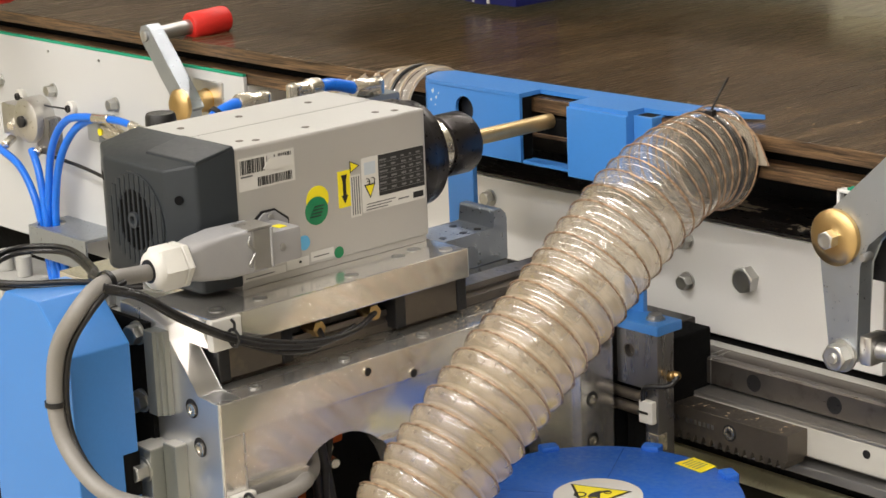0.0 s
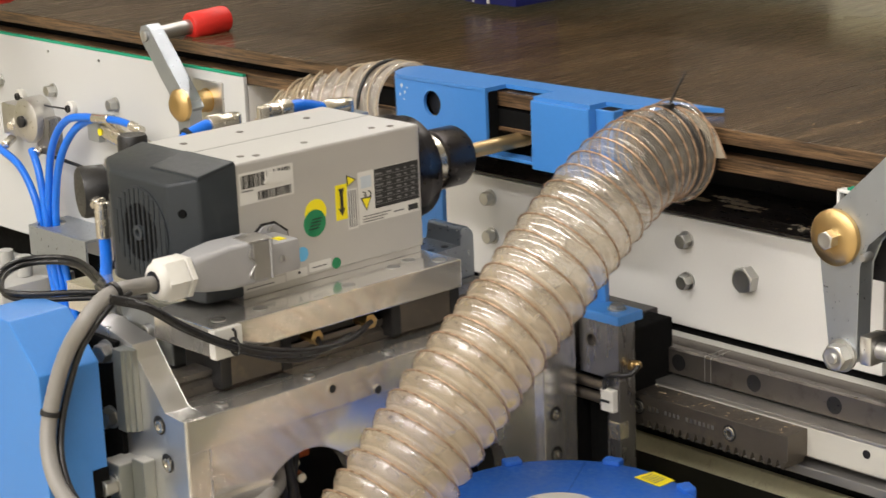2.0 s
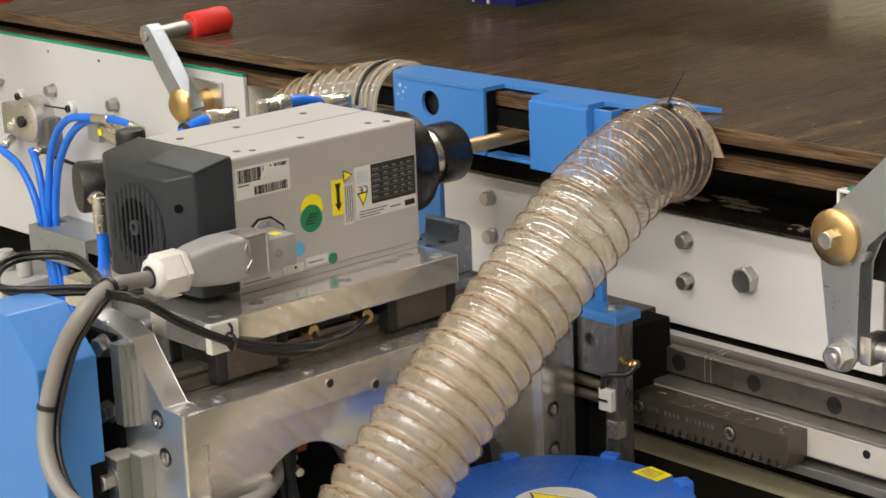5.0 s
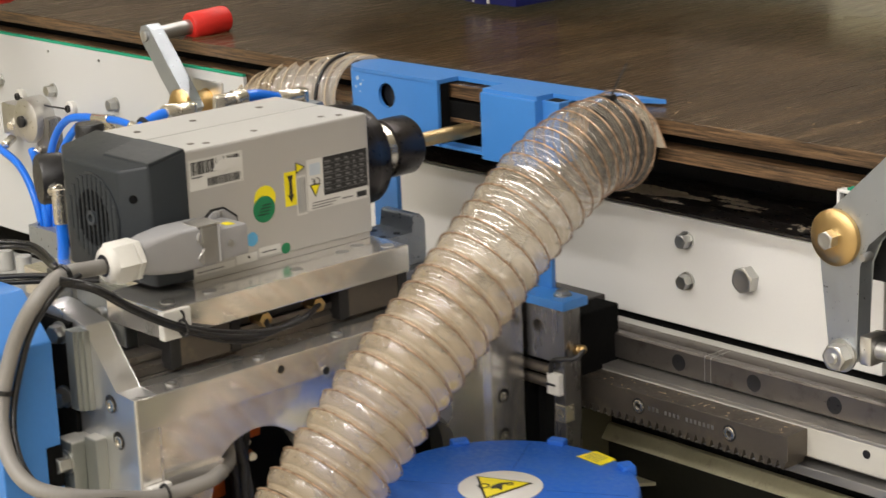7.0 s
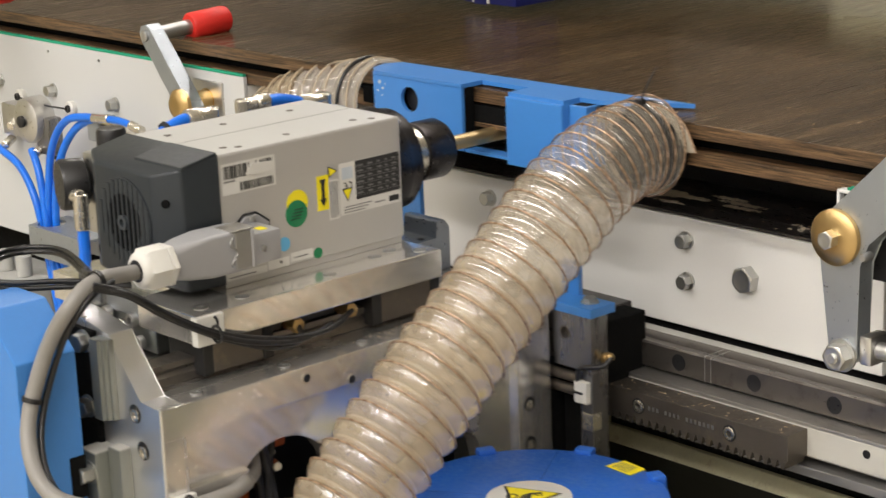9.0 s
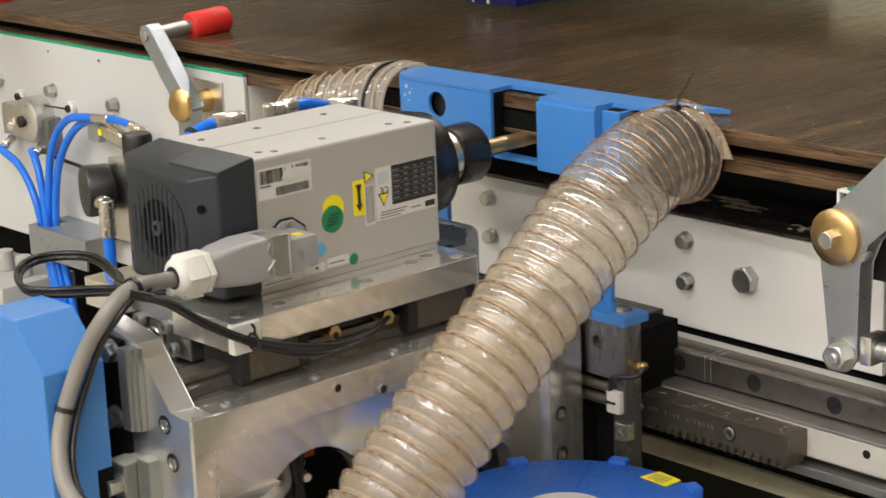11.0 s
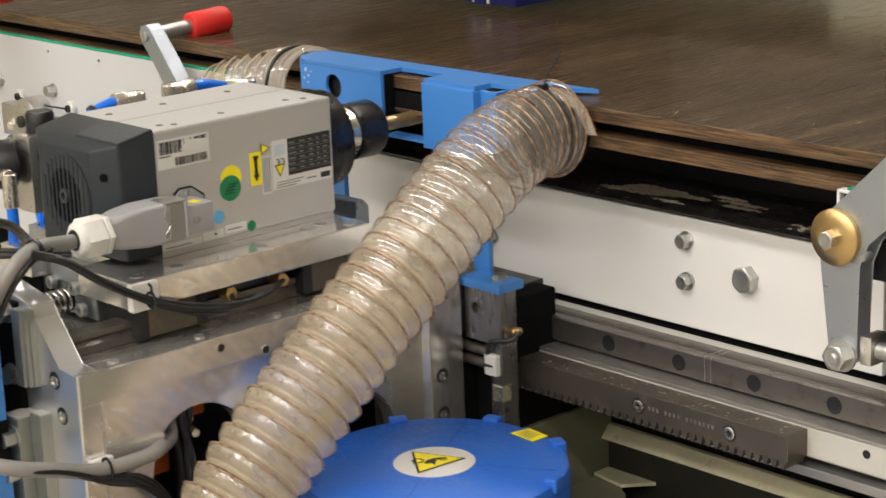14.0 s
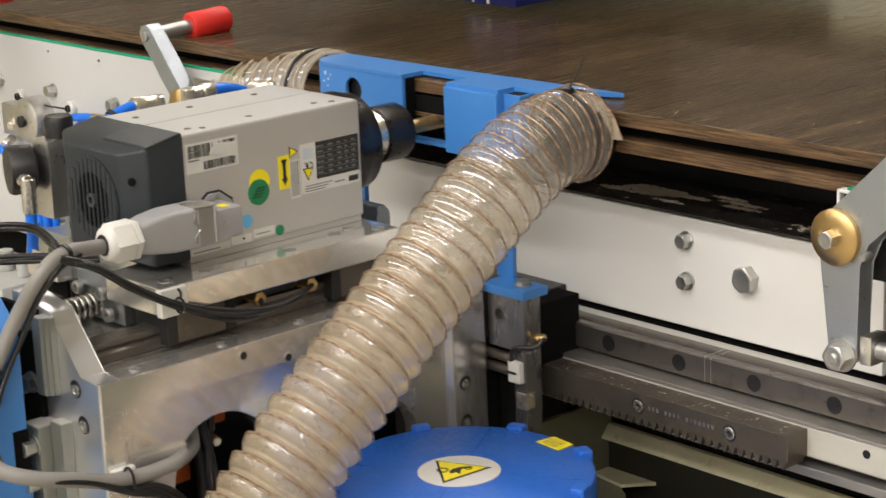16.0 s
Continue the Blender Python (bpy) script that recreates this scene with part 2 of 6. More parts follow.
def solid(name, bm, mat, at, label="", category="", group="", kind=""):
    """A thing or piece of the setting that is one mesh."""
    at = Vector(at)
    finish(bm)
    bmesh.ops.translate(bm, verts=bm.verts, vec=-at)
    me = bpy.data.meshes.new(name)
    bm.to_mesh(me)
    bm.free()
    me.materials.append(mat)
    ob = new(name, me)
    ob.location = at
    ORIGIN[ob.name] = at
    return tagged(ob, label, category, group, kind)


def part(name, bm, mat, parent, label=""):
    finish(bm)
    at = ORIGIN[parent.name]
    bmesh.ops.translate(bm, verts=bm.verts, vec=-at)
    me = bpy.data.meshes.new(name)
    bm.to_mesh(me)
    bm.free()
    me.materials.append(mat)
    ob = new(name, me)
    ob.parent = parent
    ORIGIN[ob.name] = at
    return tagged(ob, label)


def add_box(bm, x0, x1, y0, y1, z0, z1, bevel=0.0008, seg=2):
    m = Matrix.Translation(((x0 + x1) / 2, (y0 + y1) / 2, (z0 + z1) / 2)) @ Matrix.Diagonal((abs(x1 - x0), abs(y1 - y0), abs(z1 - z0), 1))
    r = bmesh.ops.create_cube(bm, size=1, matrix=m)
    if bevel:
        es = list({e for v in r["verts"] for e in v.link_edges})
        out = bmesh.ops.bevel(bm, geom=es, offset=bevel, segments=seg, profile=0.6, affect="EDGES")
        if bevel < 0.002:
            for e in {e for f in out["faces"] for e in f.edges}:
                e.smooth = False
    return bm


def box(*a, **k):
    return add_box(bmesh.new(), *a, **k)


def prism(profile, axis, a, b, bevel=0.0, bm=None):
    """A profile of (u, v) pairs swept along an axis: x takes (y, z), y takes (x, z), z takes (x, y)."""
    bm = bm or bmesh.new()

    def put(u, v, w):
        return {"x": (w, u, v), "y": (u, w, v), "z": (u, v, w)}[axis]
    va = [bm.verts.new(put(u, v, a)) for u, v in profile]
    vb = [bm.verts.new(put(u, v, b)) for u, v in profile]
    n = len(profile)
    fs = [bm.faces.new(va), bm.faces.new(vb)]
    for i in range(n):
        fs.append(bm.faces.new((va[i], va[(i + 1) % n], vb[(i + 1) % n], vb[i])))
    if bevel:
        es = list({e for f in fs for e in f.edges})
        out = bmesh.ops.bevel(bm, geom=es, offset=bevel, segments=2, profile=0.6, affect="EDGES")
        for e in {e for f in out["faces"] for e in f.edges}:
            e.smooth = False
    return bm


def frame_of(d):
    d = Vector(d).normalized()
    return d.to_track_quat("Z", "Y").to_matrix().to_4x4()


def add_turned(bm, p, d, rings, seg=32):
    """A turned part: rings of (distance along d, radius) from p."""
    m = Matrix.Translation(p) @ frame_of(d)
    loops = []
    for h, r in rings:
        loops.append([bm.verts.new(m @ Vector((r * math.cos(i * math.tau / seg), r * math.sin(i * math.tau / seg), h))) for i in range(seg)])
    for a, b in zip(loops, loops[1:]):
        for i in range(seg):
            bm.faces.new((a[i], a[(i + 1) % seg], b[(i + 1) % seg], b[i]))
    bm.faces.new(loops[0])
    bm.faces.new(loops[-1])
    return bm


def turned(p, d, rings, seg=32):
    return add_turned(bmesh.new(), p, d, rings, seg)


def rod(p, q, r, seg=20, chamfer=0.0006):
    d = Vector(q) - Vector(p)
    n = d.length
    return turned(p, d, [(0, r - chamfer), (chamfer, r), (n - chamfer, r), (n, r - chamfer)], seg)


def ring_plate(p, d, r_out, r_in, h, seg=40):
    m = Matrix.Translation(p) @ frame_of(d)
    bm = bmesh.new()
    loops = []
    for r, z in ((r_in, 0), (r_out, 0), (r_out, h), (r_in, h)):
        loops.append([bm.verts.new(m @ Vector((r * math.cos(i * math.tau / seg), r * math.sin(i * math.tau / seg), z))) for i in range(seg)])
    for k in range(4):
        a, b = loops[k], loops[(k + 1) % 4]
        for i in range(seg):
            bm.faces.new((a[i], a[(i + 1) % seg], b[(i + 1) % seg], b[i]))
    return bm


def smooth_path(pts, steps=8):
    pts = [Vector(p) for p in pts]
    ext = [pts[0] * 2 - pts[1]] + pts + [pts[-1] * 2 - pts[-2]]
    out = []
    for i in range(1, len(ext) - 2):
        a, b, c, d = ext[i - 1:i + 3]
        for k in range(steps):
            t = k / steps
            out.append(0.5 * ((2 * b) + (c - a) * t + (2 * a - 5 * b + 4 * c - d) * t * t + (3 * b - a - 3 * c + d) * t ** 3))
    out.append(pts[-1])
    return out


def add_tube(bm, path, r, seg=12):
    path = [Vector(p) for p in path]
    up, loops = Vector((0.31, 0.2, 0.93)), []
    for i, p in enumerate(path):
        d = (path[min(i + 1, len(path) - 1)] - path[max(i - 1, 0)]).normalized()
        u = (up - d * up.dot(d)).normalized()
        v = d.cross(u)
        up = u
        loops.append([bm.verts.new(p + r * (u * math.cos(k * math.tau / seg) + v * math.sin(k * math.tau / seg))) for k in range(seg)])
    for a, b in zip(loops, loops[1:]):
        for k in range(seg):
            bm.faces.new((a[k], a[(k + 1) % seg], b[(k + 1) % seg], b[k]))
    bm.faces.new(loops[0])
    bm.faces.new(loops[-1])
    return bm


def tube(pts, r, seg=12, steps=8):
    return add_tube(bmesh.new(), smooth_path(pts, steps), r, seg)


def hex_bolt(parent, p, d, af, h, washer=True, mat=None):
    """A hexagon head with its turned chamfer and stamped dish, on a washer, as parts."""
    p, d = Vector(p), Vector(d).normalized()
    base = 0.0
    if washer:
        part("washer", ring_plate(p, d, af * 0.70, af * 0.2, af * 0.12, 28), mat or BOLT_ZINC, parent)
        base = af * 0.12
    m = Matrix.Translation(p + d * base) @ frame_of(d) @ Matrix.Rotation(0.35 + 7.0 * (p.x + p.z), 4, "Z")
    n, flat = 36, af / 2
    loops = []
    for kind in range(6):
        ring = []
        for i in range(n):
            a = i * math.tau / n
            out = flat / math.cos((a % (math.pi / 3)) - math.pi / 6)
            r, z = [(out, 0), (out, h - (out - flat * 0.94) * 0.75), (flat * 0.93, h), (flat * 0.78, h), (flat * 0.70, h - af * 0.012), (flat * 0.3, h - af * 0.010)][kind]
            ring.append((r * math.cos(a), r * math.sin(a), z))
        loops.append(ring)
    bm = bmesh.new()
    loops = [[bm.verts.new(m @ Vector(v)) for v in ring] for ring in loops]
    for a, b in zip(loops, loops[1:]):
        for i in range(n):
            bm.faces.new((a[i], a[(i + 1) % n], b[(i + 1) % n], b[i]))
    bm.faces.new(loops[0])
    bm.faces.new(loops[-1])
    part("bolt_head", bm, mat or BOLT_ZINC, parent)


def cap_screw(parent, p, d, r, h, mat=None):
    """A socket screw: a knurled round head with its hexagon socket."""
    m = Matrix.Translation(p) @ frame_of(d)
    bm = bmesh.new()
    loops = []
    for rr, z, n in ((r, 0, 0), (r, h * 0.85, 0), (r * 0.9, h, 0), (r * 0.5, h, 0), (r * 0.5, h * 0.35, 0)):
        loops.append([bm.verts.new(m @ Vector((rr * math.cos(i * math.tau / 24), rr * math.sin(i * math.tau / 24), z))) for i in range(24)])
    for a, b in zip(loops, loops[1:]):
        for i in range(24):
            bm.faces.new((a[i], a[(i + 1) % 24], b[(i + 1) % 24], b[i]))
    bm.faces.new(loops[-1])
    part("screw", bm, mat or ZINC, parent)


def sunk_screw(parent, p, d, r):
    """A socket screw in its well: a black disc painting the shade there, and the head."""
    p, d = Vector(p), Vector(d).normalized()
    part("counterbore_shade", turned(p, d, [(0, r * 1.22), (0.00015, r * 1.22)], 28), BLACK, parent)
    cap_screw(parent, p + d * 0.00015 - Vector((0, 0, r * 0.22)), d, r * 0.84, 0.0008, NICKEL)


def disc_hole(parent, p, d, r, mat=None, name="hole_lining"):
    """A short dark lined hole: a rim that is sunk into the face."""
    part(name, turned(Vector(p) - Vector(d).normalized() * 0.002, d, [(0, r), (0.0023, r)], 24), mat or BLACK, parent)
    if not mat:
        part("hole_chamfer", ring_plate(p, d, r * 1.28, r * 0.98, 0.0005, 24), NICKEL, parent)


def plate(outer, holes, axis, a, b):
    """A flat plate with holes through it; profile as in prism()."""
    loops = [[Vector((u, v, 0)) for u, v in loop] for loop in (outer, *holes)]
    flat = [v for loop in loops for v in loop]
    tris = tessellate_polygon(loops)
    bm = bmesh.new()

    def put(v, w):
        return {"x": (w, v.x, v.y), "y": (v.x, w, v.y), "z": (v.x, v.y, w)}[axis]
    va, vb = [bm.verts.new(put(v, a)) for v in flat], [bm.verts.new(put(v, b)) for v in flat]
    for t in tris:
        for vs in (va, vb):
            try:
                bm.faces.new([vs[i] for i in t])
            except ValueError:
                pass
    start = 0
    for loop in loops:
        n = len(loop)
        for i in range(n):
            j, k = start + i, start + (i + 1) % n
            bm.faces.new((va[j], va[k], vb[k], vb[j]))
        start += n
    return bm


def circle(u, v, r, n=40):
    return [(u + r * math.cos(i * math.tau / n), v + r * math.sin(i * math.tau / n)) for i in range(n)]


# ---- the setting: hall, floor ----
solid("floor", box(-6, 6, -6, 6, FLOOR - 0.1, FLOOR, bevel=0), FLOOR_TAN, (0, 0, FLOOR), "dusty tan concrete workshop floor under the machine", "floor", kind="structure")
solid("wall_north", box(-6, 6, 6, 6.2, FLOOR, 3.2, bevel=0), OLIVE_WALL, (0, 6, FLOOR), "plain olive painted hall wall", "wall", kind="structure")
solid("wall_south", box(-6, 6, -6.2, -6, FLOOR, 3.2, bevel=0), WALL_PAINT, (0, -6, FLOOR), "plain beige painted hall wall", "wall", kind="structure")
solid("wall_east", box(6, 6.2, -6.2, 6.2, FLOOR, 3.2, bevel=0), WALL_PAINT, (6, 0, FLOOR), "plain beige painted hall wall", "wall", kind="structure")
solid("wall_west", box(-6.2, -6, -6.2, 6.2, FLOOR, 3.2, bevel=0), OLIVE_WALL, (-6, 0, FLOOR), "plain olive painted hall wall", "wall", kind="structure")
solid("ceiling", box(-6.2, 6.2, -6.2, 6.2, 3.2, 3.3, bevel=0), WALL_PAINT, (0, 0, 3.2), "plain pale hall ceiling", "ceiling", kind="structure")

# ---- the panel that is being milled ----
BY, BT, BB = -0.020, 0.1595, 0.1342
GROOVE_LO, GROOVE_HI, GROOVE_Y = 0.1424, 0.1505, -0.006
panel = thing("wood_panel", (0, BY, BB), "dark brown oak laminated panel with a grooved edge", "panel")
part("top_sheet", box(-2.2, 1.3, BY, 0.95, GROOVE_HI, BT, bevel=0.0005), WOOD_EDGE, panel)
part("top_laminate", box(-2.2, 1.3, BY + 0.0006, 0.95, BT - 0.0002, BT + 0.0004, bevel=0.0002), WOOD_TOP, panel, "dark brown wood grain laminate")
# the core is coloured black for the shade deep in the groove
part("core", box(-2.2, 1.3, GROOVE_Y, 0.949, GROOVE_LO - 0.001, GROOVE_HI + 0.001, bevel=0), VOID, panel, "black core painting the shade in the groove")
part("bottom_sheet", box(-2.2, 1.3, BY, 0.95, BB, GROOVE_LO, bevel=0.0005), WOOD_EDGE, panel)

# ---- the machine bed ----
bed = thing("machine_bed", (0, 0.0318, FLOOR), "white powder-coated steel beam of the machine bed", "machine bed")
WY = 0.0318
part("front_sheet", box(-0.345, 0.1905, WY, WY + 0.006, 0.0116, 0.0838, bevel=0.001), WHITE, bed)
part("top_cover", box(-0.345, 0.1905, WY + 0.0005, WY + 0.075, 0.0842, 0.0862, bevel=0.0008), DARK_TOP, bed, "worn black coated cover sheet")
part("rear_web", box(-0.36, 1.1, WY + 0.075, WY + 0.083, -0.5, 0.12, bevel=0), BLACK, bed)
part("lower_sheet", box(-0.36, 1.1, WY + 0.008, WY + 0.014, -0.05, 0.0112, bevel=0.0006), BLACK, bed)
# base and bars are added out of view, black so the gap stays dark
part("base_frame", box(-1.90, 1.20, 0.125, 0.88, FLOOR, 0.05, bevel=0.004), BLACK, bed, "unseen base frame, black to keep the gap dark")
for sx in (-1.6, -1.0, -0.4, 0.2, 0.8):
    part("support_bar", box(sx - 0.03, sx + 0.03, 0.16, 0.86, 0.0502, BB - 0.0002, bevel=0.002), BLACK, bed, "unseen support bar under the panel, black to keep the gap dark")
for bx, bz in ((0.0394, 0.0691), (0.0400, 0.0424), (-0.1408, 0.0689), (-0.1398, 0.0417)):
    hex_bolt(bed, (bx, WY, bz), (0, -1, 0), 0.0085, 0.006)
hex_bolt(bed, (0.0898, WY, 0.0531), (0, -1, 0), 0.0150, 0.0075, washer=False)

rail = thing("guide_rail", (0, 0, 0), "dark ground steel linear guide rail with bolt holes", "guide rail")
RAIL_PROFILE = [(0.0, -0.0074), (0.0011, -0.0085), (0.0070, -0.0085), (0.0100, -0.0065), (0.0130, -0.0085), (0.0200, -0.0085),
                (0.0200, 0.0085), (0.0130, 0.0085), (0.0100, 0.0065), (0.0070, 0.0085), (0.0011, 0.0085), (0.0, 0.0074)]
part("rail_bar", prism(RAIL_PROFILE, "x", -0.50, 1.05), RAIL_STEEL, rail)
for i in range(-8, 16):
    part("bolt_hole", turned((i * 0.06, -0.0002, 0), (0, 1, 0), [(0, 0.0054), (0.0006, 0.0054)], 28), BLACK, rail)
part("rail_bed", prism([(0.0202, -0.0100), (0.0202, 0.0080), (0.0390, 0.0080), (0.0390, -0.0310), (-0.0122, -0.0310), (-0.0122, -0.0100)], "x", -0.50, 1.05, 0.0005), LEDGE, rail, "bright aluminium mounting ledge")
part("ledge_top", box(-0.50, 1.05, 0.0204, 0.0285, 0.0078, 0.0087, bevel=0.0003), LEDGE_PALE, rail, "pale milled ledge top")
# black strip laid on the ledge for the shade under the beam
part("ledge_gap_shade", box(-0.50, 1.05, 0.0287, 0.0388, 0.0078, 0.0084, bevel=0), VOID, rail, "dark strip painting the shade under the beam")
# thin paler plate: the front face's brighter light is put into its colour
part("lit_ledge_front", box(-0.50, 1.05, -0.0125, -0.0121, -0.0300, -0.0125, bevel=0.0001), LEDGE_PALE, rail, "milled ledge face, painted paler as the lit side")
part("bed_lip", box(-0.50, 1.05, -0.0150, 0.035, -0.0420, -0.0360, bevel=0.0006), LEDGE, rail)
part("ledge_hole", turned((0.2125, -0.0128, -0.0185), (0, 1, 0), [(0, 0.0026), (0.0006, 0.0026)], 20), BLACK, rail)
part("rail_joint", box(0.0810, 0.0816, -0.0003, 0.018, -0.0084, 0.0087, bevel=0), LEDGE, rail)
part("rail_joint", box(0.0860, 0.0864, -0.0003, 0.018, -0.0084, 0.0087, bevel=0), LEDGE, rail)

rack = thing("gear_rack", (0.09, -0.02, -0.035), "dark oily steel toothed gear rack screwed under the rail", "gear rack")
RX, RY, RB = 0.1705, -0.0310, -0.0125
part("rack_bar", box(-0.48, RX, RY, RB, -0.0297, -0.0130, bevel=0.0006), RACK_STEEL, rack)
for k in range(100):
    x = RX - 0.004 - k * 0.006283
    prof = [(x - 0.0027, -0.0296), (x + 0.0027, -0.0296), (x + 0.0010, -0.0343), (x - 0.0010, -0.0343)]
    part("tooth", prism(prof, "y", RY, RB), RACK_STEEL, rack)
for sx in (0.1270, 0.0540):
    # black disc painting the shade round the sunk screw
    part("counterbore_shade", turned((sx, RY - 0.0001, -0.0218), (0, 1, 0), [(0, 0.0052), (0.0004, 0.0052)], 24), BLACK, rack)
    cap_screw(rack, (sx, RY + 0.0004, -0.0218), (0, -1, 0), 0.0041, 0.0014, NICKEL)
for k in range(16):
    if k not in (3, 8):
        part("stamp_mark", box(0.0620 + k * 0.0034, 0.0638 + k * 0.0034, RY - 0.0002, RY + 0.001, -0.0226, -0.0200, bevel=0), ALU_DULL, rack)

# ---- extraction trough under the rack ----
trough = thing("chip_trough", (0.1, 0.0, FLOOR), "olive painted steel trough under the gear rack", "trough")
# rear wall and floor take the shaded colour
part("rear_wall", box(-0.055, 0.9, 0.0555, 0.0600, -0.180, -0.0925, bevel=0.0008), SUMP_SHADED, trough)
part("rim", prism([(0.0480, -0.0925), (0.0600, -0.0925), (0.0600, -0.0835), (0.0555, -0.0835)], "x", -0.055, 0.9, 0.0006), SUMP_LIT, trough, "stained olive rim with a slanting lip, its light painted in")
# added black sheet that keeps the space left of the trough dark
part("added_dark_sheet", box(-0.9, -0.0602, 0.020, 0.024, -0.40, -0.0425, bevel=0), VOID, trough)
part("end_wall", box(-0.0600, -0.0550, -0.0330, 0.0600, -0.180, -0.0660, bevel=0.001), SUMP, trough)
part("front_wall", box(-0.0548, 0.9, -0.0330, -0.0300, -0.180, -0.1150, bevel=0.001), SUMP, trough)
part("trough_floor", box(-0.0548, 0.9, -0.0298, 0.0553, -0.1850, -0.1802, bevel=0), SUMP_SHADED, trough)
part("floor_plate", prism([(-0.0546, -0.0296), (0.0300, -0.0296), (-0.0150, 0.0300), (-0.0546, 0.0550)], "z", -0.1240, -0.1180, 0.0006), SUMP, trough, "olive deflector plate inside the trough")
part("corner_tab", prism([(-0.0545, 0.0548), (-0.0100, 0.0548), (-0.0250, 0.0360), (-0.0545, 0.0400)], "z", -0.1176, -0.1150, 0.0005), SUMP_LIT, trough, "pale corner gusset")
part("stand", box(0.30, 0.34, -0.02, 0.04, FLOOR, -0.1852, bevel=0), SUMP_SHADED, trough)

# dust and chips left on the bed cover, the rack and the panel
rng = random.Random(7)


def chips(name, n, area, z, size, mat, label, flat=0.25):
    """Loose curled chips lying on a surface: small bent slivers in one mesh."""
    bm = bmesh.new()
    x0, x1, y0, y1 = area
    for _ in range(n):
        x, y, a, k = rng.uniform(x0, x1), rng.uniform(y0, y1), rng.uniform(0, math.tau), size * rng.uniform(0.4, 1.3)
        u, v = Vector((math.cos(a), math.sin(a), 0)), Vector((-math.sin(a), math.cos(a), 0))
        bend, w = rng.uniform(-0.5, 0.5), k * rng.uniform(0.12, 0.3)
        rows = []
        for j in range(5):
            s_ = j / 4 - 0.5
            c = Vector((x, y, z)) + u * (s_ * k) + v * (bend * k * (s_ * s_ - 0.1))
            rows.append([bm.verts.new(c + v * (q * w) + Vector((0, 0, h * w * flat * (1 + 2 * abs(s_))))) for q, h in ((-0.5, 0.0), (0.0, 1.4), (0.5, 0.0), (0.0, -0.1))])
        for p, q in zip(rows, rows[1:]):
            for j in range(4):
                bm.faces.new((p[j], p[(j + 1) % 4], q[(j + 1) % 4], q[j]))
        bm.faces.new(rows[0])
        bm.faces.new(rows[-1])
    return solid(name, bm, mat, (x0, y0, z), label, "wood chips", kind="stuff")


chips("wood_chips", 9, (0.04, 0.20, -0.012, 0.06), BT + 0.0005, 0.0034, CHIP, "pale curled wood chips lying on the dark panel")
chips("wood_chips", 110, (-0.10, 0.168, -0.0305, -0.0135), -0.0129, 0.0018, CHIP, "pale wood chips lying on the gear rack")
chips("wood_chips", 30, (-0.08, 0.17, 0.036, 0.09), 0.0864, 0.0030, CHIP, "pale wood chips lying on the black cover")


chips("wood_chips", 40, (-0.03, 0.26, 0.0484, 0.0500), -0.0915, 0.0022, CHIP, "brown wood chips lying on the trough rim")


def dust_patch(x, y, rx, ry, n, z):
    bm = bmesh.new()
    for _ in range(n):
        a, q = rng.uniform(0, math.tau), rng.random() ** 0.8
        cx, cy, r = x + rx * q * math.cos(a), y + ry * q * math.sin(a), rng.uniform(0.0006, 0.0022)
        ring = [bm.verts.new((cx + r * rng.uniform(0.6, 1.7) * math.cos(k * math.tau / 7), cy + r * rng.uniform(0.5, 1.0) * math.sin(k * math.tau / 7), z)) for k in range(7)]
        top = bm.verts.new((cx, cy, z + r * 0.22))
        for k in range(7):
            bm.faces.new((ring[k], ring[(k + 1) % 7], top))
    return bm


bm = dust_patch(-0.022, 0.064, 0.022, 0.012, 420, 0.0863)
me_ = bpy.data.meshes.new("tmp")
for cx, cy, rx, ry, n in ((-0.004, 0.066, 0.012, 0.009, 260), (0.012, 0.0665, 0.020, 0.0035, 160), (0.036, 0.079, 0.014, 0.003, 110), (0.052, 0.072, 0.020, 0.0028, 130), (0.058, 0.064, 0.016, 0.0025, 90), (-0.045, 0.056, 0.012, 0.004, 60), (0.010, 0.050, 0.014, 0.003, 40), (0.125, 0.050, 0.02, 0.010, 30)):
    b2 = dust_patch(cx, cy, rx, ry, n, 0.0863)
    b2.to_mesh(me_)
    b2.free()
    bm.from_mesh(me_)
bpy.data.meshes.remove(me_)
solid("sawdust", bm, DUST, (0.03, 0.06, 0.0863), "pale sawdust smears on the black cover sheet", "sawdust", kind="stuff")

# ---- support profiles under the panel ----
left = thing("support_beam", (-0.9, 0.0, -0.05), "pale grey support beam with green felt strip along its top", "support beam")
LY = -0.024
part("front_sheet", box(-1.7, -0.3450, LY, LY + 0.0036, -0.0370, 0.1400, bevel=0.0008), SHEET_GREY, left)
part("felt_strip", box(-1.7, -0.3455, LY - 0.0002, LY + 0.0030, 0.1401, 0.1420, bevel=0.0004), GREEN, left, "green felt strip")
part("end_sheet", box(-0.3590, -0.3455, LY + 0.004, 0.040, -0.0370, 0.1330, bevel=0.001), WHITE, left)
for bx, bz in ((-0.6140, 0.0995), (-0.5204, 0.0986), (-0.7000, 0.0990)):
    hex_bolt(left, (bx, LY, bz), (0, -1, 0), 0.0085, 0.007)
for bx, bz in ((-0.6170, 0.1325), (-0.5400, 0.1325)):
    cap_screw(left, (bx, LY, bz), (0, -1, 0), 0.0011, 0.0010)
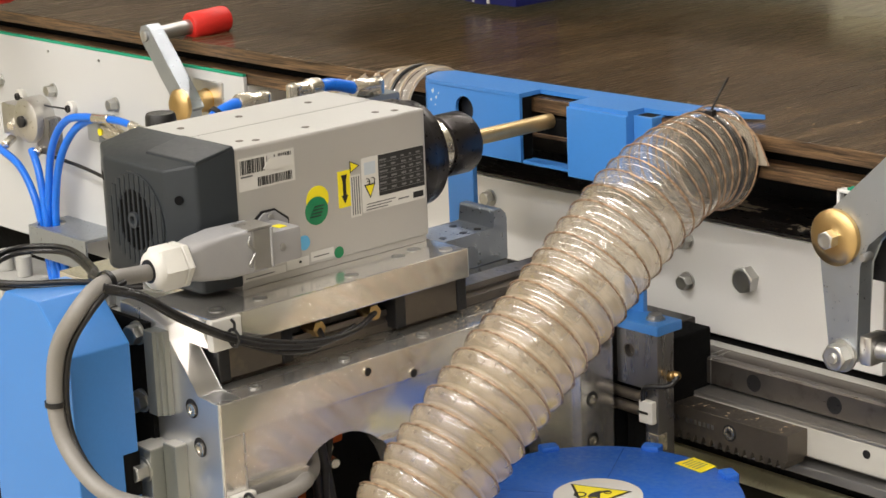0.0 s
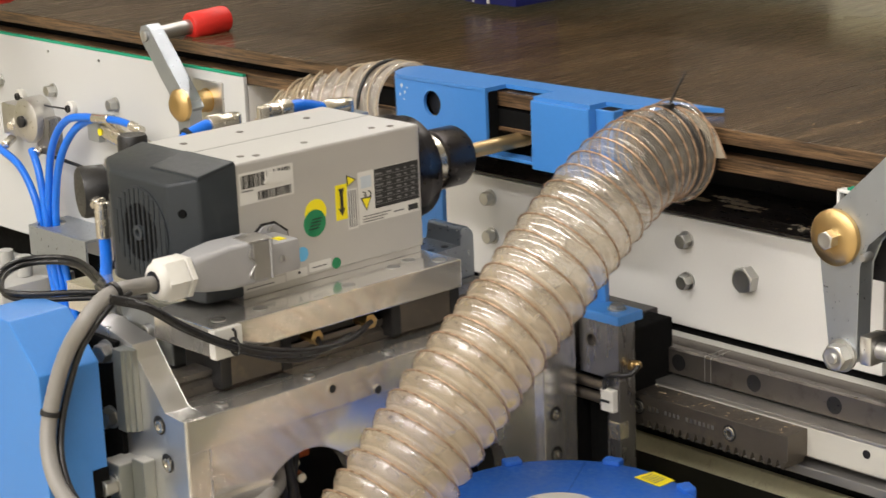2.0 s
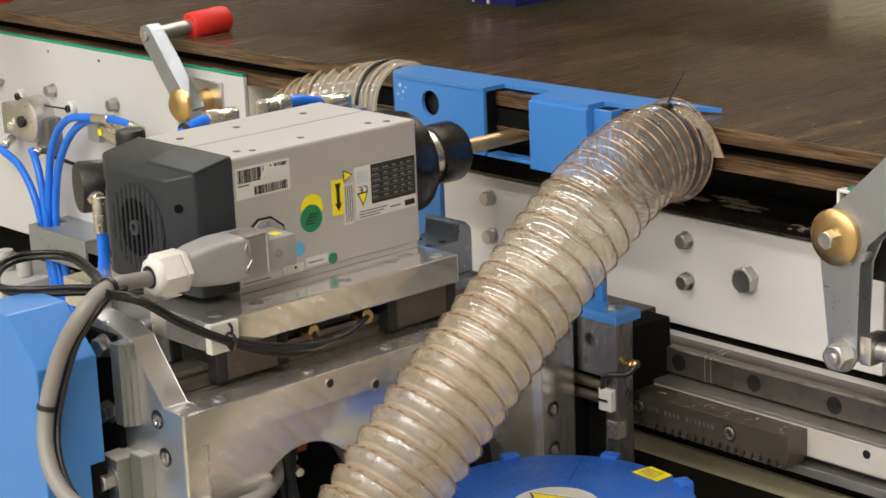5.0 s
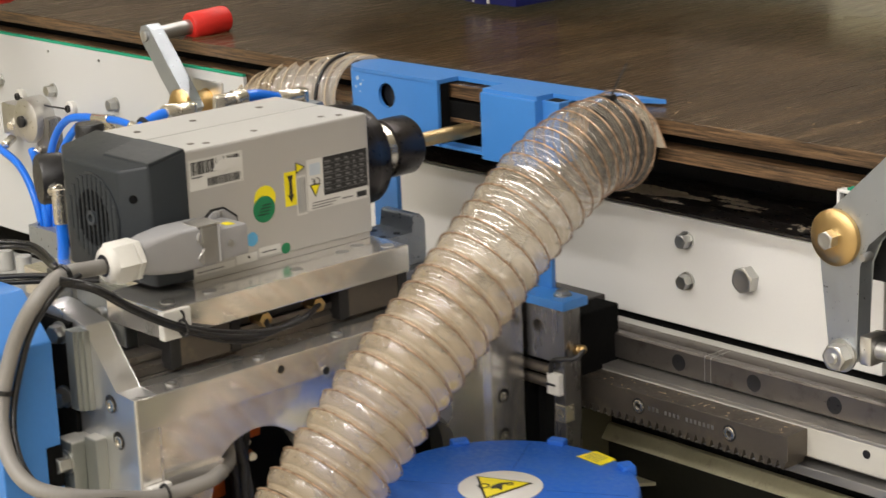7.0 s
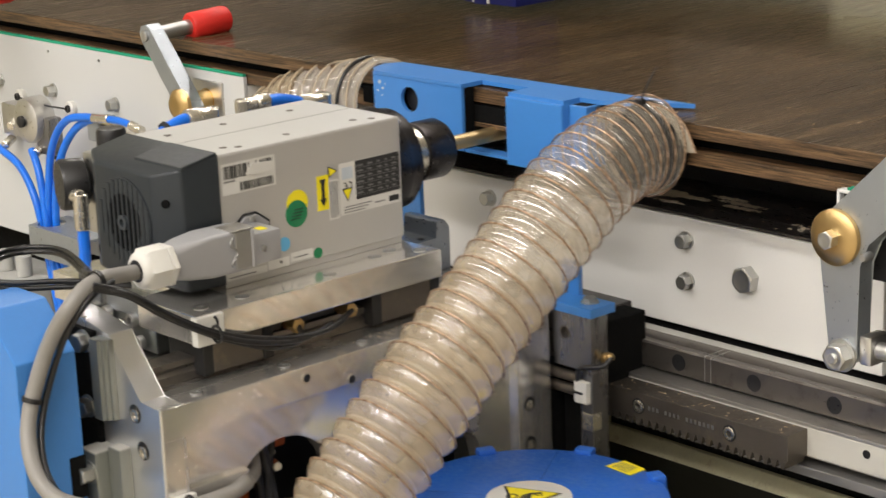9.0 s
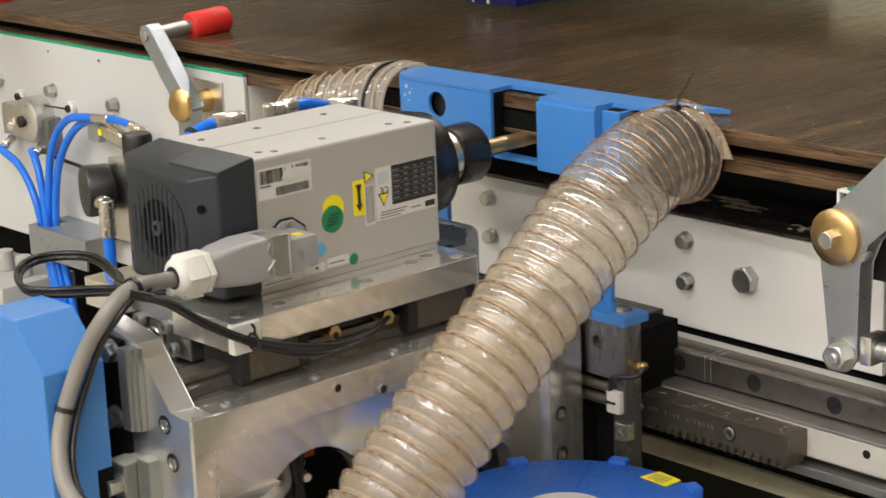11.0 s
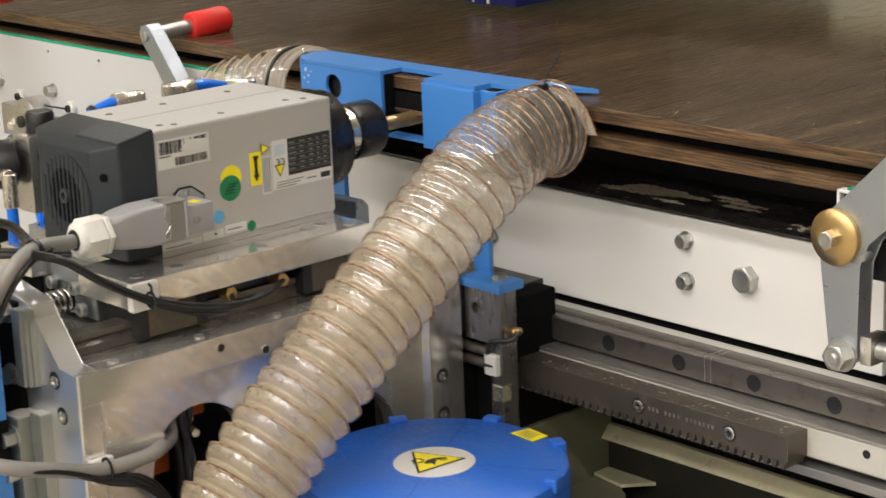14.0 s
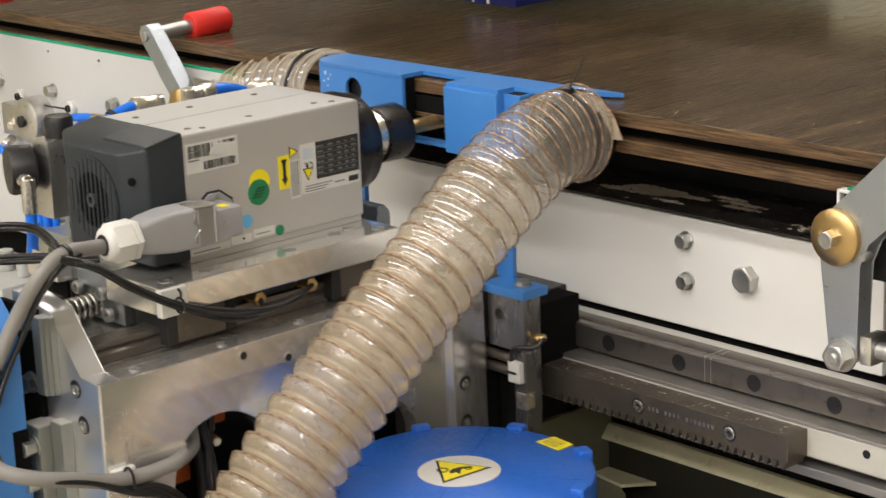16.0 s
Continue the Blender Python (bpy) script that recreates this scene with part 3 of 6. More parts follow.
for bx, bz in ((-0.6650, 0.0890), (-0.5850, 0.0880)):
    part("wire_clip", turned((bx, LY, bz), (0, -1, 0), [(0, 0.0062), (0.004, 0.0062), (0.005, 0.0052)], 20), WHITE_PLASTIC, left, "white nylon wire clip")
    cap_screw(left, (bx, LY - 0.005, bz), (0, -1, 0), 0.0032, 0.002, BLACK)
part("support_leg", box(-1.7, -1.66, 0.0, 0.06, FLOOR, -0.037, bevel=0), WHITE, left)
part("signal_wire", tube([(-0.665, LY - 0.005, 0.0885), (-0.625, LY - 0.006, 0.0868), (-0.585, LY - 0.005, 0.0875)], 0.0008, 6), BLACK, left)
part("signal_wire", tube([(-0.61, LY - 0.010, 0.045), (-0.55, LY - 0.012, 0.042), (-0.48, LY - 0.012, 0.031), (-0.42, LY - 0.01, 0.017)], 0.0016, 6), BLACK, left)

right_support = thing("support_profile", (0.25, 0.0, 0.09), "white support profile with green felt strip at its end", "support beam")
part("profile_wall", box(0.2010, 0.2030, -0.028, -0.022, 0.090, 0.1385, bevel=0.0006), WHITE, right_support)
part("profile_top", box(0.2010, 0.9, -0.028, -0.022, 0.1365, 0.1385, bevel=0.0006), WHITE, right_support)
part("profile_core", box(0.2035, 0.9, -0.0245, -0.022, 0.090, 0.1362, bevel=0), BLACK, right_support)
part("felt_strip", box(0.2080, 0.9, -0.0278, -0.022, 0.1386, 0.1400, bevel=0.0003), GREEN, right_support, "green felt strip")

# ---- clamp levers ----
lever = thing("clamp_lever", (-0.40, -0.03, 0.08), "galvanised clamp lever with red grip and brass bushes", "clamp lever", "clamp levers along the panel")
arm = [(-0.0072, -0.0085), (0.0072, -0.0085), (0.0078, 0.0), (0.0078, 0.064), (0.0055, 0.0705), (0.0, 0.073), (-0.0055, 0.0705), (-0.0078, 0.064), (-0.0078, 0.0)]
tilt = math.atan2(0.455 - 0.4100, 0.1638 - 0.1115)
ARM_AT = Vector((-0.4085, -0.030, 0.1135))
bm = prism(arm, "y", -0.0065, 0.0065, 0.0008)
bmesh.ops.transform(bm, matrix=Matrix.Translation(ARM_AT) @ Matrix.Rotation(-tilt, 4, "Y"), verts=bm.verts)
part("arm", bm, GALV, lever)
bm = prism([(-0.0072, -0.070), (0.0072, -0.070), (0.0078, 0.004), (-0.0078, 0.004)], "y", -0.0060, 0.0060, 0.0008)
bmesh.ops.transform(bm, matrix=Matrix.Translation(ARM_AT), verts=bm.verts)
part("lower_arm", bm, GALV, lever)
TOP = ARM_AT + Matrix.Rotation(-tilt, 3, "Y") @ Vector((0, 0, 0.064))
part("grip_rod", rod(TOP + Vector((0, 0.006, 0)), TOP + Vector((0, 0.041, 0.002)), 0.0058), ZINC, lever)
part("red_grip", turned(TOP + Vector((0, 0.034, 0.0016)), (0, 1, 0.05), [(0, 0.0092), (0.002, 0.0108), (0.031, 0.0108), (0.035, 0.0098), (0.036, 0.006)], 28), RED, lever, "red rubber grip sleeve")
part("rod_nut", turned(TOP + Vector((0, -0.0064, 0)), (0, -1, 0), [(0, 0.0042), (0.002, 0.0042), (0.0026, 0.003)], 20), ZINC, lever)
part("brass_bush", turned(ARM_AT + Vector((0.0, -0.0064, 0)), (0, -1, 0), [(0, 0.0125), (0.003, 0.0125), (0.0065, 0.0085), (0.007, 0.004)], 32), BRASS, lever, "turned brass bush")
part("brass_bush", turned(ARM_AT + Vector((0.0, 0.0064, 0)), (0, 1, 0), [(0, 0.0085), (0.010, 0.0085), (0.0105, 0.0135), (0.0145, 0.0135), (0.015, 0.012)], 32), BRASS, lever, "turned brass bush")
part("bearing_block", box(-0.4250, -0.3880, -0.0135, -0.0022, 0.080, 0.1290, bevel=0.001), ALU_DULL, lever)

far_lever = thing("clamp_lever", (-0.65, -0.07, 0.11), "galvanised clamp lever with red grip and brass bushes", "clamp lever", "clamp levers along the panel")
bm = prism(arm, "y", -0.0065, 0.0065, 0.0008)
bmesh.ops.transform(bm, matrix=Matrix.Translation((-0.648, -0.070, 0.1200)) @ Matrix.Rotation(-tilt, 4, "Y"), verts=bm.verts)
part("arm", bm, GALV, far_lever)
part("red_grip", turned((-0.6890, -0.062, 0.1735), (0, 1, 0.05), [(0, 0.0092), (0.002, 0.0108), (0.048, 0.0108), (0.052, 0.0098), (0.053, 0.006)], 28), RED, far_lever, "red rubber grip sleeve")

crank = thing("clamp_crank", (0.205, -0.03, 0.04), "galvanised steel bell crank with a brass pivot washer", "clamp lever", "clamp levers along the panel")
CY = -0.042
outline = [(0.1905, 0.1080), (0.1985, 0.0445), (0.2020, 0.0400), (0.2120, 0.0400), (0.2170, 0.0440), (0.2178, 0.0980), (0.2235, 0.1115), (0.2800, 0.1600), (0.2560, 0.1820), (0.2010, 0.1285), (0.1935, 0.1190)]
part("crank_plate", prism(outline, "y", CY, CY + 0.0125, 0.0010), GALV, crank)
part("pivot_washer", turned((0.2035, CY, 0.1120), (0, -1, 0), [(0, 0.0152), (0.0004, 0.0158), (0.0030, 0.0158), (0.0036, 0.0153), (0.0054, 0.0095), (0.0055, 0.0050)], 56), BRASS, crank, "turned brass washer")
hex_bolt(crank, (0.2035, CY - 0.0055, 0.1120), (0, -1, 0), 0.0092, 0.006, washer=False)
part("pivot_sleeve", rod((0.2035, CY + 0.0125, 0.112), (0.2035, 0.030, 0.112), 0.009), BRASS, crank)
hex_bolt(crank, (0.2080, CY, 0.0455), (0, -1, 0), 0.0135, 0.0075)
part("stud_end", rod((0.2080, CY - 0.008, 0.0455), (0.2080, CY - 0.0105, 0.0455), 0.003), ZINC, crank)
part("stop_pin", turned((0.2255, CY, 0.1052), (0, -1, 0), [(0, 0.0026), (0.006, 0.0026), (0.0075, 0.0018)], 16), ZINC, crank)
part("fork_end", box(0.2178, 0.2260, CY + 0.001, CY + 0.018, 0.0415, 0.0585, bevel=0.002), ALU_DULL, crank)
part("tie_rod", rod((0.2262, CY + 0.008, 0.0500), (0.60, CY + 0.008, 0.0500), 0.0050), ZINC, crank)

# ---- air valve, tubes and brackets on the support beam ----
valve = thing("air_regulator", (-0.66, -0.002, 0.066), "round grey air regulator with nickel fittings", "regulator")
part("dial_body", turned((-0.657, -0.002, 0.068), (0, -1, 0), [(0, 0.0200), (0.020, 0.0200), (0.025, 0.0185), (0.0275, 0.014), (0.028, 0.004)], 36), ALU_DULL, valve)
part("dial_hub", turned((-0.657, -0.030, 0.068), (0, -1, 0), [(0, 0.0050), (0.003, 0.0050), (0.004, 0.0036)], 20), BLACK, valve)
part("mount_block", box(-0.652, -0.628, -0.022, -0.0022, 0.040, 0.072, bevel=0.002), CARRIAGE, valve)
part("valve_block", box(-0.705, -0.672, -0.022, -0.0022, 0.050, 0.078, bevel=0.002), ALU_DULL, valve)
for fx, fz in ((-0.650, 0.0455), (-0.700, 0.046), (-0.688, 0.064)):
    part("fitting", rod((fx, -0.016, fz), (fx + 0.006, -0.028, fz - 0.004), 0.0038, 14), NICKEL, valve)

cyl = thing("air_cylinder", (-0.52, -0.02, 0.07), "small nickel air cylinder with elbow fittings", "air cylinder")
part("barrel", rod((-0.545, -0.018, 0.0745), (-0.478, -0.018, 0.0600), 0.0092, 24), NICKEL, cyl)
part("end_block", box(-0.560, -0.543, -0.028, -0.0022, 0.064, 0.084, bevel=0.002), GALV, cyl)
part("elbow", rod((-0.545, -0.030, 0.0850), (-0.522, -0.030, 0.0868), 0.0040, 14), NICKEL, cyl)
part("elbow", rod((-0.530, -0.030, 0.0865), (-0.530, -0.018, 0.0745), 0.0036, 14), NICKEL, cyl)
part("elbow", rod((-0.492, -0.030, 0.0860), (-0.478, -0.029, 0.0825), 0.0040, 14), NICKEL, cyl)
part("yellow_mark", turned((-0.5410, -0.0275, 0.0735), (0, -1, 0), [(0, 0.0030), (0.0006, 0.0030)], 14), LABEL_YELLOW, cyl)

loom = thing("air_tubes", (-0.62, -0.03, -0.03), "bundle of bright blue air tubes", "air tube")
part("tube", tube([(-0.545, -0.030, 0.0850), (-0.5593, -0.031, 0.0841), (-0.580, -0.032, 0.0800), (-0.598, -0.032, 0.0680), (-0.612, -0.032, 0.048), (-0.620, -0.032, 0.020), (-0.624, -0.033, -0.02), (-0.612, -0.034, -0.06), (-0.60, -0.034, -0.12)], 0.0033), TUBE_BLUE, loom)
part("tube", tube([(-0.548, -0.026, 0.0830), (-0.5693, -0.027, 0.0765), (-0.587, -0.028, 0.0640), (-0.602, -0.029, 0.045), (-0.612, -0.030, 0.018), (-0.616, -0.031, -0.02), (-0.604, -0.032, -0.06), (-0.59, -0.032, -0.12)], 0.0033), TUBE_BLUE, loom)
part("tube", tube([(-0.72, -0.026, 0.043), (-0.7025, -0.029, 0.0389), (-0.6663, -0.032, 0.0290), (-0.640, -0.036, 0.009), (-0.630, -0.036, -0.02), (-0.622, -0.036, -0.06), (-0.61, -0.036, -0.12)], 0.0033), TUBE_BLUE, loom)
part("tube", tube([(-0.650, -0.028, 0.0440), (-0.636, -0.032, 0.032), (-0.628, -0.034, 0.010), (-0.622, -0.036, -0.02), (-0.614, -0.037, -0.06), (-0.60, -0.037, -0.12)], 0.0033), TUBE_BLUE, loom)
part("tube", tube([(-0.522, -0.030, 0.0868), (-0.507, -0.030, 0.0872), (-0.492, -0.030, 0.0860)], 0.0030), TUBE_BLUE, loom)

tray = thing("angle_bracket", (-0.58, -0.03, -0.02), "bent galvanised steel angle carrying the air tubes", "bracket")
part("shelf", plate([(-0.632, -0.046), (-0.545, -0.046), (-0.545, -0.002), (-0.632, -0.002)], [circle(-0.619, -0.033, 0.012, 20)], "z", -0.0165, -0.0140), GALV, tray)
part("lip", box(-0.632, -0.545, -0.0485, -0.0462, -0.040, -0.0142, bevel=0.0006), GALV, tray)

box1 = thing("junction_box", (-0.68, -0.03, -0.10), "pale grey plastic junction box with cable glands", "junction box")
part("housing", box(-0.76, -0.640, -0.075, -0.002, -0.135, -0.066, bevel=0.003), BOX_GREY, box1)
part("lid", box(-0.755, -0.645, -0.080, -0.0752, -0.130, -0.071, bevel=0.002), BOX_GREY, box1)
for gx in (-0.66, -0.69):
    part("gland", rod((gx, -0.04, -0.066), (gx, -0.04, -0.048), 0.007, 10), BOX_GREY, box1)

stop = thing("stop_block", (-0.50, -0.02, 0.03), "bright zinc-plated stop block on the rail end", "stop block")
part("block", box(-0.535, -0.502, -0.03, 0.0, -0.016, 0.030, bevel=0.001), ALU_DULL, stop)
hex_bolt(stop, (-0.519, -0.03, 0.008), (0, -1, 0), 0.009, 0.006)

# the fittings on the support beam stand in front of its sheet
for th in (valve, cyl, loom, tray, box1):
    th.location = Vector(th.location) + Vector((0.0217, -0.0140, 0.0054))
crank.location = Vector(crank.location) + Vector((0.0090, 0.0, 0.0040))
for th in (lever, far_lever):
    th.location = Vector(th.location) + Vector((0.0173, -0.0120, 0.0040))

# ---- clamping bridge over the panel: only its foot is in view ----
bridge = thing("clamping_bridge", (-0.45, 0.4, FLOOR), "dark blue clamp foot under an unseen steel bridge added to shade the panel", "clamping bridge")
# unseen beam, added so the panel gets its dark band
part("beam", box(-2.45, 1.55, 0.345, 0.400, 0.190, 0.390, bevel=0.003), BEAM_GREY, bridge)
# black strip that keeps the beam's mirrored underside dark
part("dark_underside", box(-2.36, 1.46, 0.3465, 0.3985, 0.1870, 0.1898, bevel=0.0005), BLACK, bridge, "black strip darkening the unseen underside of the beam")
part("leg", box(-2.45, -2.37, 0.345, 0.400, FLOOR, 0.1898, bevel=0.004), GALV, bridge)
part("leg", box(1.47, 1.55, 0.345, 0.400, FLOOR, 0.1898, bevel=0.004), GALV, bridge)
# two unseen black boxes, added to shade the panel and darken its reflection
part("unseen_clamp_head", box(-0.56, -0.25, 0.256, 0.56, 0.1935, 0.3090, bevel=0.004), BLACK, bridge)
part("unseen_shade_box", box(-0.50, -0.25, 0.135, 0.2555, 0.235, 0.3090, bevel=0.003), BLACK, bridge)
foot = part("clamp_block", box(-0.353, -0.292, 0.208, 0.2555, 0.1662, 0.2345, bevel=0.002), NAVY, bridge)
part("square_mark", box(-0.3420, -0.3220, 0.2072, 0.2081, 0.1670, 0.1810, bevel=0), LABEL_WHITE, foot)
part("mark_centre", box(-0.3390, -0.3250, 0.2068, 0.2073, 0.1660, 0.1780, bevel=0), NAVY, foot)

# the milled pocket with its rounded end in the panel's edge
pocket = [(-0.20, 0.1368)] + [(-0.0045 + 0.0056 * math.sin(t_), 0.1424 - 0.0056 * math.cos(t_)) for t_ in np.linspace(0, math.pi, 14)] + [(-0.20, 0.1480)]
part("milled_pocket", prism(pocket, "y", BY - 0.0006, BY + 0.012), WOOD_RAW, panel, "pale raw milled pocket")
# black sheet painting the shadow over most of the raw pocket
part("pocket_shade", prism([(x - 0.010, z_ + 0.0006) for x, z_ in pocket], "y", BY - 0.0010, BY + 0.012), VOID, panel)
# ---- motion of the three slides: along the rail, plunge, height ----
SLIDE = [(0.0, 0.0, 0.0, 0.0), (0.5, 0.0004, 0.0003, -0.0071), (1.0, 0.0009, 0.0164, -0.0154), (1.5, 0.0027, 0.0223, -0.0155),
         (1.6, 0.0022, 0.0226, -0.0160), (2.0, -0.0313, 0.0227, -0.0168), (2.5, -0.0752, 0.0226, -0.0168), (3.0, -0.1229, 0.0225, -0.0169),
         (3.4, -0.1605, 0.0223, -0.0168), (3.5, -0.1572, 0.0222, -0.0165), (4.0, -0.1311, 0.0219, -0.0136), (4.2, -0.1125, 0.0217, -0.0135),
         (5.0, -0.0330, 0.0217, -0.0140), (5.2, -0.0253, 0.0200, -0.0150), (5.7, -0.0251, 0.0160, -0.0157), (6.3, -0.0251, 0.0169, -0.0157),
         (6.5, -0.0251, 0.0201, -0.0155), (7.0, -0.0773, 0.0221, -0.0158), (7.5, -0.1370, 0.0233, -0.0161), (7.6, -0.1440, 0.0235, -0.0160),
         (8.0, -0.0971, 0.0242, -0.0156), (8.5, -0.0348, 0.0248, -0.0153), (8.7, -0.0190, 0.0260, -0.0155), (9.0, -0.0539, 0.0275, -0.0158),
         (9.2, -0.0794, 0.0279, -0.0159), (9.6, -0.1300, 0.0285, -0.0158), (9.77, -0.1455, 0.0290, -0.0157), (9.95, -0.1300, 0.0293, -0.0157),
         (10.75, -0.0320, 0.0305, -0.0155), (10.9, -0.0200, 0.0312, -0.0154), (11.05, -0.0350, 0.0320, -0.0154), (11.3, -0.0664, 0.0327, -0.0153),
         (11.5, -0.0918, 0.0332, -0.0153), (11.9, -0.1420, 0.0337, -0.0152), (12.0, -0.1367, 0.0339, -0.0151), (12.5, -0.0814, 0.0351, -0.0150),
         (13.0, -0.0248, 0.0368, -0.0150), (13.1, -0.0200, 0.0371, -0.0151), (13.5, -0.0690, 0.0384, -0.0154), (14.0, -0.1341, 0.0399, -0.0152),
         (14.13, -0.1460, 0.0399, -0.0152), (14.5, -0.1041, 0.0401, -0.0151), (15.0, -0.0381, 0.0421, -0.0151), (15.2, -0.0160, 0.0430, -0.0153),
         (15.5, -0.0463, 0.0438, -0.0154), (16.0, -0.1123, 0.0448, -0.0153)]


def slide_rows(base, ax, ay, az, turn=None):
    """Rows for a thing whose rest place is base and that follows the slides by these shares."""
    turn = turn or Matrix.Identity(4)
    return [(t, Matrix.Translation(Vector(base) + Vector((ax * x, ay * y, az * z))) @ turn) for t, x, y, z in SLIDE]


MOVES = []

# ---- guide bracket on the rail carriage: moves along x ----
bracket = thing("guide_bracket", (0.09, -0.05, -0.03), "light blue painted sheet steel bracket on an aluminium carriage", "bracket")
MOVES.append((bracket, 1, 0, 0, None))
FY = -0.033
HX = 0.117
part("top_plate", plate([(-0.128, FY), (-0.042, FY), (-0.042, -0.014), (0.002, -0.014), (0.002, FY), (0.0508, FY), (0.0508, -0.0185), (0.068, -0.0180), (0.122, 0.008), (-0.02, 0.003), (-0.136, 0.000), (-0.144, -0.010), (-0.138, -0.026)], [], "z", 0.1612, 0.1640), BLUE, bracket)
part("face_plate", plate([(-0.128, 0.1195), (-0.042, 0.1195), (-0.042, 0.1615), (-0.130, 0.1615)], [circle(-0.0935, 0.1480, 0.0085)], "y", FY, FY + 0.0025), BLUE, bracket)
part("end_bend", prism([(-0.1282, FY), (-0.1382, -0.0265), (-0.1442, -0.0105), (-0.1365, -0.0005), (-0.1340, -0.0030), (-0.1410, -0.0110), (-0.1360, -0.0250), (-0.1270, FY + 0.0025)], "z", 0.1200, 0.1612), BLUE, bracket)
part("hole_shade", turned((-0.0935, FY + 0.006, 0.148), (0, 1, 0), [(0, 0.0095), (0.001, 0.0095)]), BLACK, bracket)
# inner side of the slot, coloured black for the shade in it
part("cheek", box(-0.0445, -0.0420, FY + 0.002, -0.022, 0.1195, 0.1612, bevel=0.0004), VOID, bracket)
part("lower_flange", box(-0.0415, 0.0006, FY + 0.0010, -0.0215, 0.1190, 0.1212, bevel=0.0004), BLUE, bracket)
part("guard_box", prism([(0.0010, 0.1172), (0.0510, 0.1172), (0.0510, 0.1615), (0.0010, 0.1615)], "y", FY - 0.002, -0.006, 0.0010), BLUE, bracket)
part("guard_tab", box(0.0512, 0.066, FY + 0.0045, -0.012, 0.122, 0.1610, bevel=0.0006), BLUE, bracket)
for px_, pz_, k in ((-0.1235, 0.1572, 1.0), (-0.1205, 0.1530, 0.7), (-0.1255, 0.1510, 0.6), (-0.1180, 0.1560, 0.4), (-0.1215, 0.1480, 0.4)):
    part("paint_chip", prism([(px_ - 0.0016 * k, pz_), (px_ - 0.0003, pz_ - 0.0022 * k), (px_ + 0.0012 * k, pz_ - 0.0006), (px_ + 0.0006, pz_ + 0.0014 * k)], "y", FY - 0.0001, FY + 0.001), LABEL_PALE, bracket)
part("tab_opening", box(0.0528, 0.0642, FY + 0.0062, -0.0140, 0.1609, 0.16115, bevel=0), VOID, bracket)
part("upright", box(-0.118, -0.093, -0.028, -0.024, 0.02, 0.120, bevel=0.0006), BLUE, bracket)
part("foot_plate", box(0.0600, 0.0985, -0.062, -0.040, 0.0395, 0.0455, bevel=0.0008), BLUE, bracket)
part("web", box(0.0560, 0.0712, -0.0440, -0.0402, 0.0452, 0.0660, bevel=0.0006), BLUE, bracket)
part("suction_nozzle", rod((HX, -0.0215, 0.1445), (HX, -0.0300, 0.1445), 0.0262, 40), VOID, bracket, "black suction nozzle inside the hose mouth")
hex_bolt(bracket, (0.0862, -0.0500, 0.0455), (0, 0, 1), 0.0082, 0.0024)
block = part("carriage_block", plate([(0.0640, 0.0045), (0.0965, 0.0045), (0.0965, 0.0390), (0.0640, 0.0390)], [circle(0.0740, 0.0262, 0.0036, 24)], "y", -0.0600, -0.0455), CARRIAGE, bracket, "milled aluminium carriage block")
part("thread_ring", ring_plate((0.0740, -0.0600, 0.0262), (0, -1, 0), 0.0043, 0.0036, 0.0003, 28), RACK_STEEL, block)
part("thread_lining", turned((0.0740, -0.056, 0.0262), (0, 1, 0), [(0, 0.0037), (0.008, 0.0037)], 20), RACK_STEEL, block)
part("post", box(0.0860, 0.0965, -0.0598, -0.0455, -0.20, 0.0043, bevel=0.0008), CARRIAGE, bracket, "milled aluminium post")
# two black boxes that paint the shade beside and behind the post
part("post_side_shade", box(0.0640, 0.0700, -0.0520, -0.0455, -0.20, 0.0043, bevel=0.0008), VOID, bracket)
part("post_gap_shade", box(0.0702, 0.0858, -0.052, -0.0455, -0.20, 0.0043, bevel=0), VOID, bracket)
part("lock_plate", box(0.0880, 0.0967, -0.0605, -0.052, -0.034, -0.0225, bevel=0.0008), NICKEL, bracket)
part("runner", box(0.0640, 0.0830, -0.0452, 0.004, -0.0165, 0.0275, bevel=0.0012), VOID, bracket, "black rail runner with end seal")
part("runner_body", box(-0.02, 0.0638, -0.0300, 0.012, -0.016, 0.028, bevel=0.001), BLACK_STEEL, bracket)
part("grease_nipple", turned((0.0965, -0.0490, 0.0115), (1, -0.15, 0.35), [(0, 0.0032), (0.004, 0.0032), (0.0045, 0.0022), (0.0075, 0.0026), (0.009, 0.0012)], 12), BRASS, bracket, "brass grease nipple")
part("sensor_cable", tube([(0.1040, -0.0500, 0.0140), (0.1020, -0.0560, 0.0090), (0.0940, -0.0620, 0.0080), (0.0880, -0.0625, 0.0055), (0.0872, -0.0630, -0.0010), (0.0875, -0.0625, -0.0060)], 0.0016, 10), BLACK, bracket)
clip = part("cable_clip", box(0.0850, 0.0955, -0.0645, -0.0600, -0.0155, -0.0015, bevel=0.0008), WHITE_PLASTIC, bracket, "white nylon cable clip")
part("clip_tie", box(0.0845, 0.0925, -0.0652, -0.0640, -0.0095, -0.0080, bevel=0.0003), BLACK, clip)
for dz in (-0.0030, -0.0115):
    part("link_rod", rod((0.030, -0.0565, dz), (0.0840, -0.0562, dz), 0.0035, 14), RACK_STEEL, bracket)
# black box added to keep the gap beside the post dark
part("gap_shade_block", box(0.030, 0.0600, -0.058, -0.036, -0.20, -0.002, bevel=0.003), VOID, bracket)

# ---- milling head frame: moves along x and z ----
head = thing("milling_head_frame", (0.0, -0.2, -0.25), "milled aluminium head frame with a blue cover", "machine frame")
MOVES.append((head, 1, 0, 1, None))
SX = 0.064
